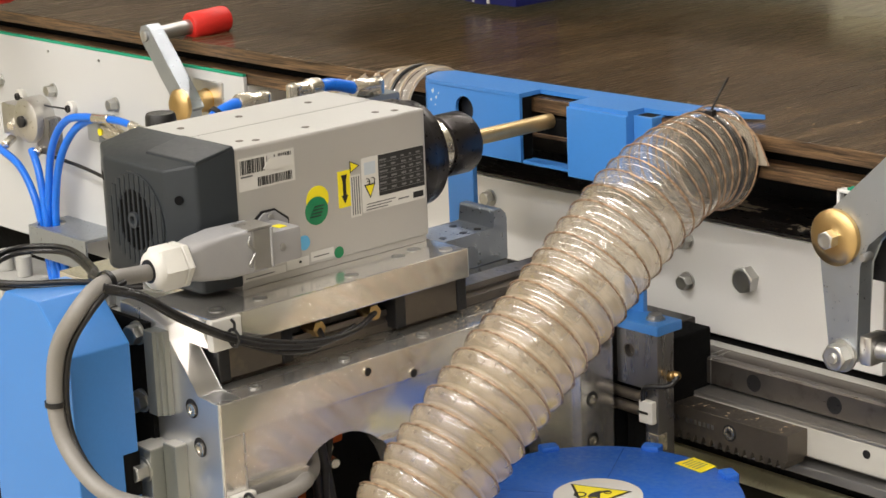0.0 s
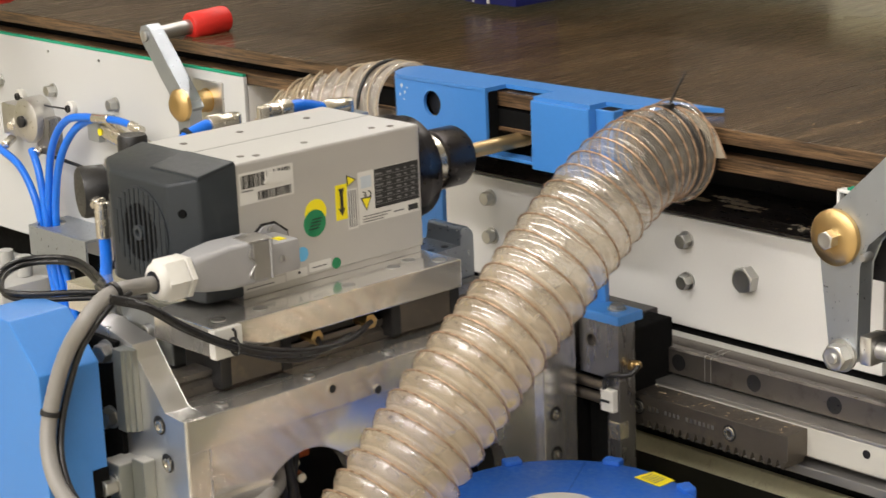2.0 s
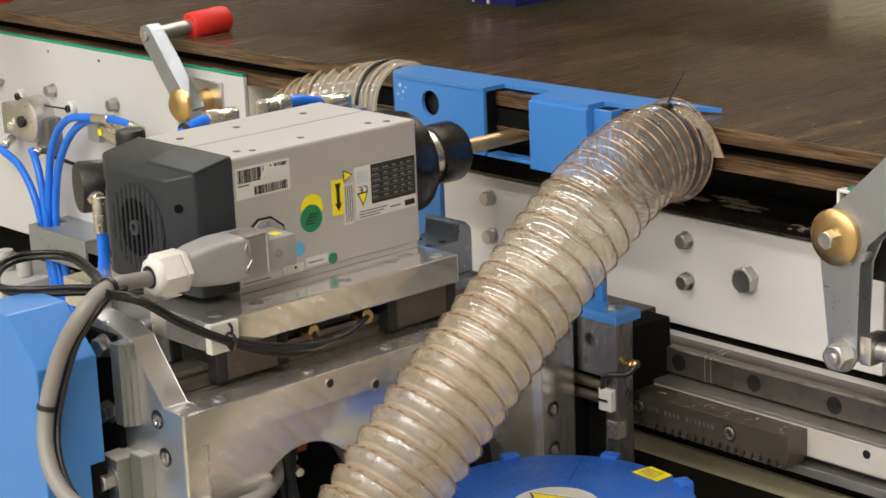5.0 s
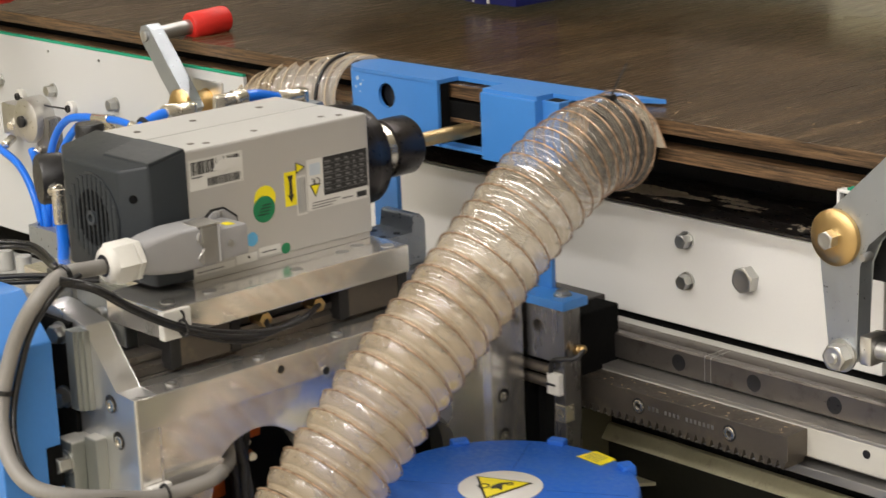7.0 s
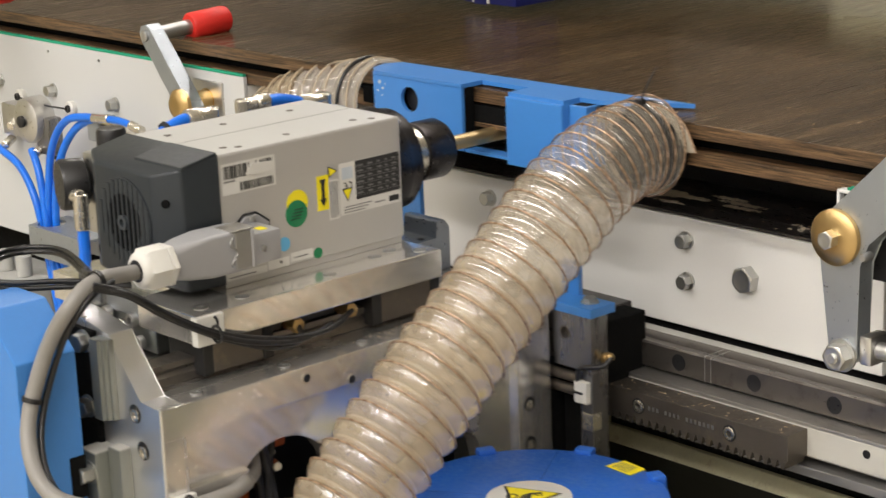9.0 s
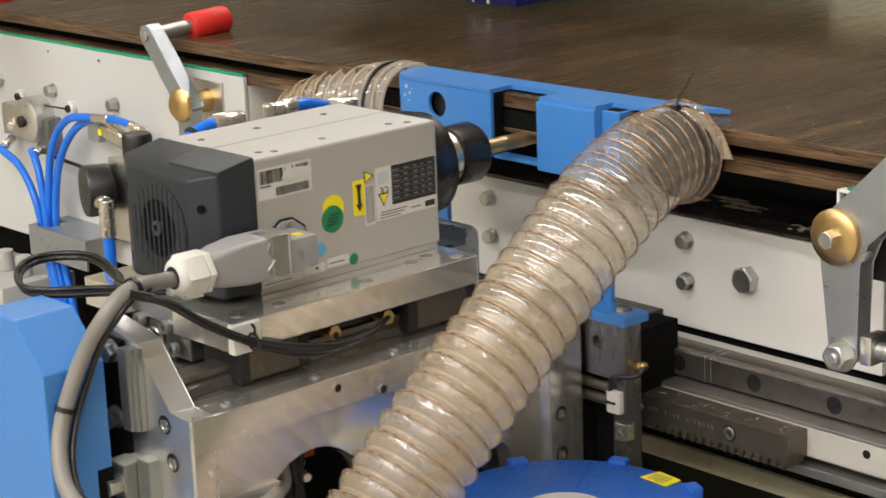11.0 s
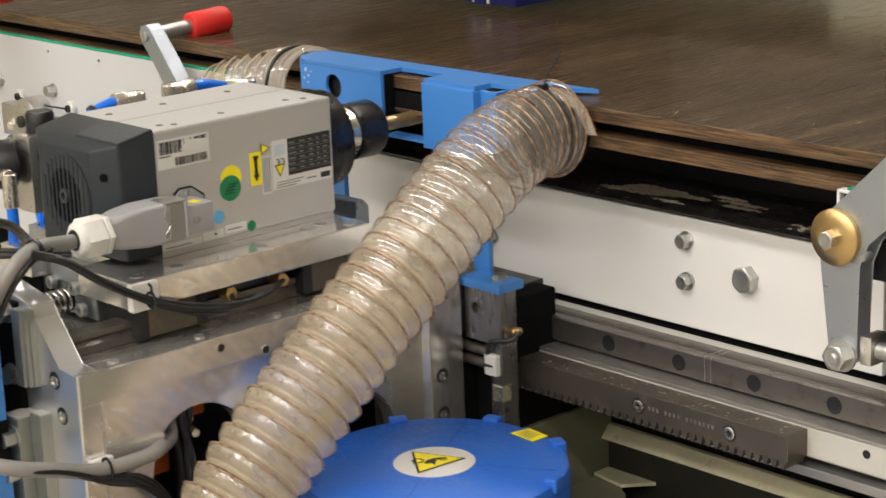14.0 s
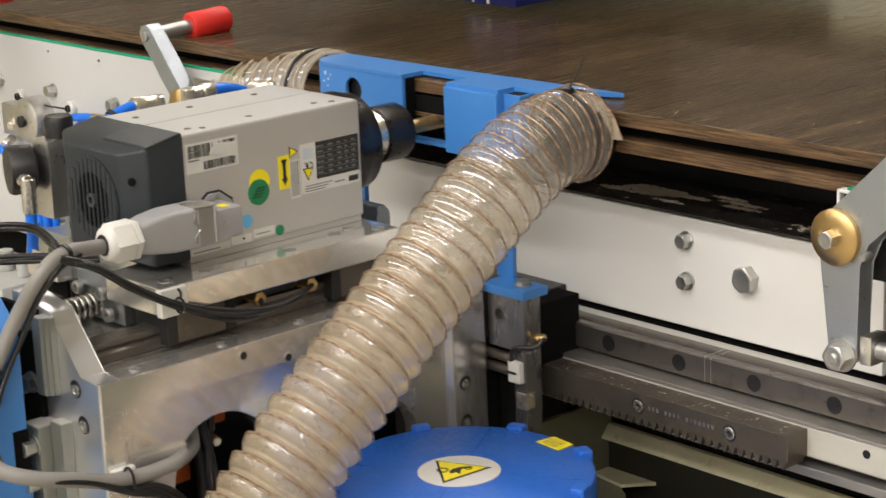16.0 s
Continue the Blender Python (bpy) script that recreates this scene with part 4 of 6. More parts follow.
side = [(-0.352, -0.25), (-0.352, 0.0665), (-0.0636, 0.0665), (-0.0636, -0.25)]
HOLE = (-0.271, -0.008, 0.0365)
part("side_plate", plate(side, [circle(*HOLE, 56), circle(-0.158, -0.030, 0.038)], "x", SX - 0.016, SX - 0.004), ALU, head)
part("top_band", box(SX - 0.0042, SX, -0.3518, -0.0640, 0.0480, 0.0667, bevel=0.0006), ALU, head)
part("edge_band", box(SX - 0.0042, SX, -0.3518, -0.3385, -0.25, 0.0482, bevel=0.0006), ALU, head)
part("rear_band", box(SX - 0.0042, SX, -0.092, -0.0636, -0.25, 0.0482, bevel=0.0006), ALU, head)
a0 = math.asin((0.018 - HOLE[1]) / HOLE[2])
arc = [(HOLE[0] + HOLE[2] * math.cos(t_), HOLE[1] + HOLE[2] * math.sin(t_)) for t_ in np.linspace(math.pi - a0, math.tau + a0, 40)]
part("lower_band", plate([(-0.3387, -0.25), (-0.3387, 0.018)] + arc + [(-0.2145, 0.018), (-0.2145, -0.25)], [], "x", SX - 0.0042, SX - 0.0006), ALU, head)
part("deck", box(-0.09, SX - 0.016, -0.336, -0.0640, 0.052, 0.0665, bevel=0.0006), DECK, head, "milled aluminium deck under the slide, stained with oil")
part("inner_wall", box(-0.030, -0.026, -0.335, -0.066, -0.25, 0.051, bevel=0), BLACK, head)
part("wire_loom", tube([(0.030, -0.262, 0.050), (0.036, -0.268, 0.020), (0.034, -0.262, -0.010), (0.038, -0.258, -0.06)], 0.0035, 10), BLACK, head)
part("wire_loom", tube([(0.026, -0.270, 0.050), (0.030, -0.274, 0.020), (0.034, -0.269, -0.012), (0.032, -0.270, -0.06)], 0.0030, 10), BLACK, head)
part("wire_loom", tube([(0.022, -0.250, 0.050), (0.032, -0.258, 0.018), (0.036, -0.266, -0.012), (0.036, -0.262, -0.06)], 0.0026, 10), BLACK, head)
part("terminal_block", box(0.000, 0.022, -0.262, -0.240, 0.006, 0.024, bevel=0.002), ORANGE, head, "orange terminal block")
part("terminal_block", box(0.000, 0.022, -0.285, -0.268, -0.024, -0.008, bevel=0.002), ORANGE, head, "orange terminal block")
for k in range(3):
    part("connector_pin", rod((0.028, -0.262 + k * 0.004, 0.020 - k * 0.010), (0.034, -0.264 + k * 0.004, 0.020 - k * 0.010), 0.0030, 10), NICKEL, head)
for rx in (0.025, -0.075):
    part("slide_rail", prism([(rx - 0.0075, 0.0667), (rx + 0.0075, 0.0667), (rx + 0.0075, 0.0715), (rx + 0.0055, 0.0738), (rx + 0.0075, 0.0760), (rx + 0.0075, 0.0790), (rx - 0.0075, 0.0790), (rx - 0.0075, 0.0760), (rx - 0.0055, 0.0738), (rx - 0.0075, 0.0715)], "y", -0.334, -0.075), RAIL_STEEL, head)
for hy in (-0.322, -0.262, -0.205, -0.150, -0.105):
    cap_screw(head, (0.0540, hy, 0.0667), (0, 0, 1), 0.0034, 0.0008)
part("ball_screw", turned((-0.0435, -0.350, 0.0770), (0, 1, 0), [(h * 0.00068, (0.0054, 0.0072, 0.0077, 0.0077, 0.0072, 0.0054)[h % 6]) for h in range(324)], 20), SCREW_STEEL, head, "dark polished ball screw")
bearing = part("end_bearing_block", prism([(-0.1270, 0.0668), (-0.1270, 0.0882), (-0.0752, 0.0879), (-0.0747, 0.0984), (-0.0735, 0.0998), (-0.0690, 0.0998), (-0.0650, 0.0960), (-0.0640, 0.0930), (-0.0642, 0.0668)], "x", -0.0560, -0.0240, 0.0007), BEARING_STEEL, head, "blue-grey milled steel end bearing block")
for hx, hy in ((-0.0310, -0.0830), (-0.0310, -0.0950), (-0.0310, -0.1120), (-0.0480, -0.0880)):
    part("bolt_hole", turned((hx, hy, 0.0878), (0, 0, 1), [(0, 0.0024), (0.0006, 0.0024)], 20), BLACK, bearing)

front = [(-0.02, -0.25), (SX - 0.0005, -0.25), (SX - 0.0005, 0.0667), (0.0462, 0.0672), (0.0244, 0.0925), (0.0200, 0.1000), (-0.0124, 0.1061), (-0.02, 0.1061)]
part("front_plate", prism(front, "y", -0.3525, -0.3370, 0.0006), ALU_BRIGHT, head, "polished aluminium front plate")
for hx, hz in ((0.0405, 0.0600), (0.0455, 0.0400)):
    sunk_screw(head, (hx, -0.3527, hz), (0, -1, 0), 0.0043)
for hy, hz in ((-0.2545, 0.0600), (-0.2221, 0.0510), (-0.175, 0.058)):
    disc_hole(head, (SX, hy, hz), (1, 0, 0), 0.0024)
for hz in (-0.0012, -0.0271, -0.060):
    sunk_screw(head, (SX + 0.0002, -0.0825, hz), (1, 0, 0), 0.0038)

# guide rail and runners left of the front plate
part("guide_block", prism([(0.0125, -0.3605), (0.0205, -0.3605), (0.0205, -0.3585), (0.0228, -0.3585), (0.0228, -0.3560), (0.0245, -0.3560), (0.0245, -0.3526), (0.0125, -0.3526)], "z", 0.0530, 0.0985, 0.0003), GUIDE_STEEL, head, "ground steel guide block")
part("guide_bar", box(0.0060, 0.0215, -0.3680, -0.3525, -0.25, 0.0360, bevel=0.0006), GUIDE_STEEL, head, "ground steel guide block")
part("guide_bar", box(0.0218, 0.0330, -0.3600, -0.3525, -0.25, 0.0385, bevel=0.0006), GUIDE_STEEL, head, "ground steel guide block")
# black sheet standing for the shade between front plate and cover
part("back_gap_shade", box(-0.030, 0.0088, -0.3560, -0.3528, -0.25, 0.100, bevel=0), VOID, head)
hex_bolt(head, (0.0010, -0.3560, 0.0935), (0.2, -1, 0), 0.0092, 0.0060)
hex_bolt(head, (0.0000, -0.3560, 0.0560), (0.2, -1, 0), 0.0092, 0.0060)
hex_bolt(head, (0.0150, -0.3680, 0.0245), (0.1, -1, 0), 0.0098, 0.0075)
hex_bolt(head, (0.0150, -0.3680, 0.0030), (0.1, -1, 0), 0.0098, 0.0075)
part("guide_top", box(0.0064, 0.0211, -0.3676, -0.3527, 0.0360, 0.0365, bevel=0.0001), LEDGE_PALE, head, "sawn aluminium end face")
part("guide_top", box(0.0222, 0.0326, -0.3596, -0.3527, 0.0385, 0.0390, bevel=0.0001), LEDGE_PALE, head, "sawn aluminium end face")

cover = [(0.0172, -0.25), (0.0172, 0.0955), (-0.0080, 0.1205), (-0.0390, 0.1205), (-0.0660, 0.0960), (-0.0660, -0.25)]
part("blue_cover", prism(cover, "y", -0.4085, -0.3720, 0.0009), BLUE, head, "light blue painted sheet metal cover with chamfered top")
part("cover_notch", box(0.0170, 0.0176, -0.3815, -0.3718, 0.0125, 0.0365, bevel=0), VOID, head, "dark cut-out for the bolt")

# sawdust lying on the deck
drng = random.Random(21)
bm = bmesh.new()
for _ in range(130):
    cx, cy, r = 0.046 + drng.gauss(0, 0.007), -0.10 - abs(drng.gauss(0, 0.055)), drng.uniform(0.0002, 0.0006)
    if not (0.0345 < cx < 0.0625 and cy > -0.33):
        continue
    ring = [bm.verts.new((cx + r * drng.uniform(0.6, 1.7) * math.cos(k * math.tau / 6), cy + r * drng.uniform(0.6, 1.6) * math.sin(k * math.tau / 6), 0.0668)) for k in range(6)]
    tip = bm.verts.new((cx, cy, 0.0668 + r * 0.12))
    for k in range(6):
        bm.faces.new((ring[k], ring[(k + 1) % 6], tip))
tagged(part("deck_dust", bm, CHIP, head), "pale sawdust on the deck", kind="stuff")

# air cylinder and fittings behind the motor
part("air_block", box(-0.126, -0.096, -0.250, -0.085, 0.0667, 0.1680, bevel=0.002), GALV, head)
part("valve_body", box(-0.112, -0.092, -0.278, -0.2505, 0.120, 0.1695, bevel=0.002), ALU_DULL, head)
part("black_knob", turned((-0.1000, -0.2640, 0.1700), (0, 0, 1), [(0, 0.0090), (0.011, 0.0090), (0.0128, 0.0080), (0.0132, 0.004)], 28), BLACK, head, "round black plastic knob")
part("dial_knob", turned((-0.1050, -0.2790, 0.1520), (-0.35, -1, 0), [(0, 0.0080), (0.003, 0.0150), (0.016, 0.0155), (0.018, 0.0145), (0.0182, 0.006)], 32), BLACK, head, "round black dial knob")


def push_elbow(y, z, way, drop):
    """A nickel push-in elbow: its stub goes down, its collar looks along y."""
    part("air_elbow", rod((-0.1000, y, z - drop), (-0.1000, y, z + 0.0046), 0.0050, 16, 0.0012), NICKEL, head)
    part("air_elbow", rod((-0.1000, y, z), (-0.1000, y + way * 0.0095, z), 0.0050, 16), NICKEL, head)
    part("air_collar", turned((-0.1000, y + way * 0.0095, z), (0, way, 0), [(0, 0.0052), (0.0008, 0.0060), (0.0085, 0.0060), (0.0098, 0.0054), (0.0100, 0.0042)], 16), NICKEL, head)


push_elbow(-0.1900, 0.1790, -1, 0.0115)
push_elbow(-0.1660, 0.1800, 1, 0.0125)
push_elbow(-0.1010, 0.1740, -1, 0.0065)
part("air_tube", tube([(-0.1000, -0.207, 0.1790), (-0.1000, -0.214, 0.1782), (-0.1000, -0.226, 0.1740), (-0.1000, -0.236, 0.1660)], 0.0040, 12), TUBE_BLUE, head, "bright blue air tube")
part("tube_tie", ring_plate((-0.1000, -0.2230, 0.1755), (0, -1, -0.55), 0.0056, 0.0040, 0.0028, 20), BLACK, head)
part("air_tube", tube([(-0.1000, -0.148, 0.1800), (-0.1000, -0.136, 0.1795), (-0.1000, -0.118, 0.1745)], 0.0040, 12), TUBE_BLUE, head, "bright blue air tube")
part("air_elbow", rod((-0.1000, -0.2950, 0.1480), (-0.0900, -0.2950, 0.1480), 0.0042, 12), NICKEL, head)
part("air_elbow", rod((-0.0900, -0.2950, 0.1500), (-0.0900, -0.2950, 0.1280), 0.0046, 12), NICKEL, head)
part("air_tube", tube([(-0.0900, -0.2950, 0.1290), (-0.0900, -0.2950, 0.1150), (-0.0920, -0.2950, 0.1040)], 0.0036, 12), TUBE_BLUE, head, "bright blue air tube")

# round cover
DC = Vector((0.147, -0.165, 0))
DT = -0.016
drum = part("round_cover", turned((DC.x, DC.y, -0.14), (0, 0, 1), [(0, 0.079), (0.118, 0.0805), (0.1225, 0.0795), (0.124, 0.077), (0.1242, 0.030)], 72), DRUM_BLUE, head, "round blue plastic cover")
part("warning_disc", turned((DC.x, DC.y, DT + 0.0003), (0, 0, 1), [(0, 0.0245), (0.0005, 0.0245)], 56), LABEL_WHITE, drum)
tri = [(0.1249, -0.1637), (0.1576, -0.1493), (0.1548, -0.1850)]
tc_ = (sum(p[0] for p in tri) / 3, sum(p[1] for p in tri) / 3)
part("warning_triangle", prism(tri, "z", DT + 0.0009, DT + 0.0011), LABEL_BLACK, drum)
part("triangle_field", prism([(tc_[0] + (x - tc_[0]) * 0.87, tc_[1] + (y - tc_[1]) * 0.87) for x, y in tri], "z", DT + 0.0012, DT + 0.0014), LABEL_YELLOW, drum)
for cx, cy, rr in ((0.1405, -0.1722, 0.0036), (0.1495, -0.1600, 0.0022)):
    part("roller_sign", ring_plate((cx, cy, DT + 0.0015), (0, 0, 1), rr, rr * 0.72, 0.0002, 24), LABEL_BLACK, drum)
part("pinch_sign", prism([(0.1455, -0.1715), (0.1475, -0.1725), (0.1490, -0.1690), (0.1530, -0.1700), (0.1495, -0.1660), (0.1470, -0.1630), (0.1500, -0.1580), (0.1485, -0.1570), (0.1445, -0.1625), (0.1440, -0.1680)], "z", DT + 0.0015, DT + 0.0017), LABEL_BLACK, drum)
tag = part("yellow_label", prism([(0.1457, -0.1009), (0.1482, -0.0872), (0.1664, -0.0892), (0.1664, -0.1022)], "z", DT + 0.0003, DT + 0.0006), LABEL_YELLOW, drum)
for k in range(5):
    part("print_line", box(0.1500 + k * 0.0026, 0.1508 + k * 0.0026, -0.0995 - 0.0003 * k, -0.0905, DT + 0.0007, DT + 0.0008, bevel=0), LABEL_GREY, tag)
for a in (32, 122, 212, 302):
    d = Vector((math.cos(radians(a)), math.sin(radians(a)), 0))
    bm = box(-0.0003, 0.0003, 0.027, 0.074, -0.0004, 0.0003, bevel=0)
    bmesh.ops.transform(bm, matrix=Matrix.Translation((DC.x, DC.y, DT)) @ Matrix.Rotation(radians(a), 4, "Z"), verts=bm.verts)
    part("mould_line", bm, DRUM_DARK, drum)
for a in (20, 65, 110, 155, 200, 245, 290, 335):
    d = Vector((math.cos(radians(a)), math.sin(radians(a)), 0))
    p = DC + d * 0.0775
    bm = box(-0.0055, 0.0055, -0.004, 0.0045, -0.006, 0.0028, bevel=0.0015)
    bmesh.ops.transform(bm, matrix=Matrix.Translation((p.x, p.y, DT)) @ Matrix.Rotation(radians(a) - math.pi / 2, 4, "Z"), verts=bm.verts)
    part("clip", bm, DRUM_BLUE, drum)

# ---- spindle motor on its slide: moves along x, y and z ----
MX0, MX1, MY0, MY1, MZ0, MZ1 = -0.0706, 0.0181, -0.2994, -0.1660, 0.1104, 0.1834
AX, AZ = -0.0262, 0.1469
motor = thing("spindle_motor", (AX, -0.25, 0.089), "silver milling spindle motor with a dark grey fan cap", "spindle motor")
MOVES.append((motor, 1, 1, 1, None))
part("body", box(MX0, MX1, MY0, MY1, MZ0, MZ1, bevel=0.0012), BODY_GREY, motor)
part("motor_foot", box(MX0 + 0.002, MX1 - 0.0012, MY0 + 0.001, MY1 - 0.001, 0.1065, MZ0 - 0.0001, bevel=0.0003), BODY_GREY, motor)
# top plates carry the lighter colour in place of light from above
part("top_plate", box(-0.0258, MX1 - 0.0008, MY0 + 0.0004, MY1 - 0.0006, MZ1 - 0.0004, MZ1 + 0.0003, bevel=0.0002), BODY_TOP_LIT, motor, "silver top plate with the light on it painted in")
part("top_plate", box(MX0 + 0.0008, -0.0274, MY0 + 0.0004, MY1 - 0.0006, MZ1 - 0.0004, MZ1 + 0.0002, bevel=0.0002), BODY_TOP_LIT, motor, "silver top plate with the light on it painted in")
part("top_seam", box(-0.0270, -0.0262, MY0 + 0.001, MY1 - 0.001, MZ1 - 0.0004, MZ1 + 0.0001, bevel=0), BLACK, motor)


def rounded_rect(cx, cz, w, h, r, n=6):
    pts = []
    for sx, sz, a0_ in ((1, 1, 0), (-1, 1, 90), (-1, -1, 180), (1, -1, 270)):
        for k in range(n + 1):
            a_ = radians(a0_ + 90 * k / n)
            pts.append((cx + sx * (w / 2 - r) + r * math.cos(a_), cz + sz * (h / 2 - r) + r * math.sin(a_)))
    return pts


def loft_y(stations):
    """Rounded rectangles (y, centre x, centre z, width, height, corner) joined along y."""
    bm = bmesh.new()
    loops = [[bm.verts.new((u, y, v)) for u, v in rounded_rect(*q)] for y, *q in stations]
    for p, q in zip(loops, loops[1:]):
        for i in range(len(p)):
            bm.faces.new((p[i], p[(i + 1) % len(p)], q[(i + 1) % len(p)], q[i]))
    bm.faces.new(loops[0])
    bm.faces.new(loops[-1])
    return bm


MW, MH = MX1 - MX0, MZ1 - MZ0
def fan_cap_mesh():
    """A cap with straight sides and a front that stands forward in the middle, all edges rounded."""
    bm = bmesh.new()
    for y, x0, x1, z0, z1 in ((MY0 - 0.0002, MX0 - 0.0007, MX1 + 0.0007, MZ0 - 0.0015, MZ1 + 0.0015), (-0.3245, MX0 - 0.0004, MX1 + 0.0004, MZ0 - 0.0005, 0.1802), (-0.3350, -0.0525, 0.0030, 0.1150, 0.1765)):
        for x in (x0, x1):
            for z in (z0, z1):
                bm.verts.new((x, y, z))
    bmesh.ops.convex_hull(bm, input=bm.verts)
    bmesh.ops.dissolve_limit(bm, angle_limit=radians(2), verts=bm.verts, edges=bm.edges)
    sharp = [e for e in bm.edges if e.calc_face_angle(0) > radians(12) and not all(v.co.y > MY0 - 0.001 for v in e.verts)]
    bmesh.ops.bevel(bm, geom=sharp, offset=0.0018, segments=3, profile=0.5, affect="EDGES")
    return bm


cap = part("fan_cap", fan_cap_mesh(), CAP_GREY, motor, "dark grey plastic fan cap")
FX, FZ, FYC = -0.0240, 0.1462, -0.3350
part("grille_rim", ring_plate((FX, FYC + 0.0002, FZ), (0, -1, 0), 0.0262, 0.0252, 0.0010, 56), CAP_GREY, cap)
part("grille_floor", ring_plate((FX, FYC + 0.0002, FZ), (0, -1, 0), 0.0252, 0.0166, 0.0010, 56), CAP_GREY, cap)
part("fan_opening", turned((FX, FYC - 0.0003, FZ), (0, -1, 0), [(0, 0.0168), (0.0003, 0.0168)], 40), VOID, cap)
for k in range(-5, 6):
    dx = k * 0.0046
    hh = math.sqrt(max(0.0, 0.0250 ** 2 - dx * dx))
    inner = math.sqrt(max(0.0, 0.0166 ** 2 - dx * dx))
    bm = bmesh.new()
    if inner > 0.002:
        add_box(bm, FX + dx - 0.0008, FX + dx + 0.0008, FYC - 0.0014, FYC - 0.0008, FZ - inner - 0.001, FZ + inner + 0.001, bevel=0.0002)
        add_box(bm, FX + dx - 0.0019, FX + dx + 0.0019, FYC - 0.0013, FYC - 0.0002, FZ + inner, FZ + hh, bevel=0.0004)
        add_box(bm, FX + dx - 0.0019, FX + dx + 0.0019, FYC - 0.0013, FYC - 0.0002, FZ - hh, FZ - inner, bevel=0.0004)
    else:
        add_box(bm, FX + dx - 0.0019, FX + dx + 0.0019, FYC - 0.0013, FYC - 0.0002, FZ - hh, FZ + hh, bevel=0.0004)
    part("grille_slat", bm, CAP_GREY, cap)
part("grille_hub", ring_plate((FX, FYC - 0.0003, FZ), (0, -1, 0), 0.0042, 0.0024, 0.0024, 24), SLAT_GREY, cap)
part("cap_step", prism([(MY0 - 0.0006, MZ1 + 0.0004), (MY0 - 0.0006, MZ1 + 0.0024), (-0.3245, 0.1812), (-0.3250, 0.1790)], "x", -0.0265, MX1 + 0.0006, 0.0008), CAP_GREY, cap)
for hx, hz in ((0.0105, 0.1610), (-0.0600, 0.1640), (-0.0600, 0.1240)):
    side_ = 1 if hx > 0 else -1
    disc_hole(cap, (hx, -0.3350 + 0.0105 * (abs(hx + 0.0248) - 0.0277) / 0.0157 - 0.0008, hz), (side_ * 0.556, -0.831, 0), 0.0024, VOID, "screw_hole")

plate_out = [(-0.096, -0.342), (-0.062, -0.342), (-0.062, -0.318), (-0.008, -0.318), (-0.008, -0.342), (0.0477, -0.342), (0.0477, -0.1632), (-0.096, -0.1632)]
part("slide_plate", prism(plate_out, "z", 0.0897, 0.1064, 0.0006), ALU_SATIN, motor, "milled aluminium slide plate")
for sx_, sy_ in ((0.0360, -0.3300), (0.0365, -0.3020), (0.0300, -0.2000), (0.0395, -0.1730), (0.0260, -0.1850), (-0.078, -0.331), (0.0395, -0.2420)):
    cap_screw(motor, (sx_, sy_, 0.1064), (0, 0, 1), 0.0040, 0.0005)
part("cable_pad", box(0.0450, 0.0505, -0.3435, -0.3250, 0.0895, 0.1060, bevel=0.0008), WHITE_PLASTIC, motor, "white nylon cable pad")
for cx in (0.025, -0.075):
    for cy0, cy1 in ((-0.3340, -0.2850), (-0.2125, -0.1590)):
        part("runner_body", box(cx - 0.0165, cx + 0.0150, cy0 + 0.0075, cy1 - 0.0075, 0.0692, 0.0896, bevel=0.0006), RACK_STEEL, motor)
        for ya, yb in ((cy0, cy0 + 0.0074), (cy1 - 0.0074, cy1)):
            part("end_cap", box(cx - 0.0170, cx + 0.0155, ya, yb, 0.0685, 0.0896, bevel=0.0010), BLACK, motor)
part("nut_block", box(-0.066, -0.0130, -0.3280, -0.300, 0.0685, 0.0985, bevel=0.0012), GUIDE_STEEL, motor)
part("nut_block_top", box(-0.058, -0.0220, -0.3300, -0.3282, 0.0880, 0.0975, bevel=0.0008), GALV, motor)
for bx, bz in ((-0.0563, 0.0861), (-0.0306, 0.0867), (-0.0244, 0.0744), (-0.0580, 0.0735)):
    cap_screw(motor, (bx, -0.3300, bz), (0, -1, 0), 0.0042, 0.0040)
for by in (-0.2296, -0.2687):
    part("grease_elbow", turned((0.0300, by, 0.0818), (1, 0, 0.1), [(0, 0.0030), (0.008, 0.0034), (0.0085, 0.0044), (0.013, 0.0044), (0.0135, 0.003)], 6), BRASS, motor, "brass grease fitting")
part("slide_bellows", box(-0.094, -0.062, -0.3360, -0.1700, 0.0700, 0.0890, bevel=0.0006), VOID, motor, "black slide bellows")
part("slide_bellows", box(-0.0110, 0.0075, -0.2990, -0.1700, 0.0700, 0.0890, bevel=0.0006), VOID, motor, "black slide bellows")
part("grease_bar", box(0.018, 0.0300, -0.2800, -0.2180, 0.0790, 0.0860, bevel=0.001), BLACK, motor)
part("nose_flange", turned((AX, MY1 + 0.0002, AZ), (0, 1, 0), [(0, 0.0340), (0.018, 0.0340), (0.020, 0.0325), (0.0290, 0.0315), (0.0300, 0.0290), (0.0303, 0.016)], 48), BLACK_STEEL, motor)
part("collet_ring", turned((AX, MY1 + 0.0303, AZ), (0, 1, 0), [(0, 0.0190), (0.008, 0.0190), (0.009, 0.0175), (0.0165, 0.0175)], 40), NICKEL, motor, "bright nickel collet ring")
part("collet_nut", turned((AX, MY1 + 0.0465, AZ), (0, 1, 0), [(0, 0.0178), (0.001, 0.0190), (0.0205, 0.0190), (0.0235, 0.0172), (0.0236, 0.007)], 40), BLACK_STEEL, motor)
part("milling_tool", rod((AX, MY1 + 0.060, AZ), (AX, -0.021, AZ), 0.0048), TOOL, motor, "brass-coloured long milling tool")


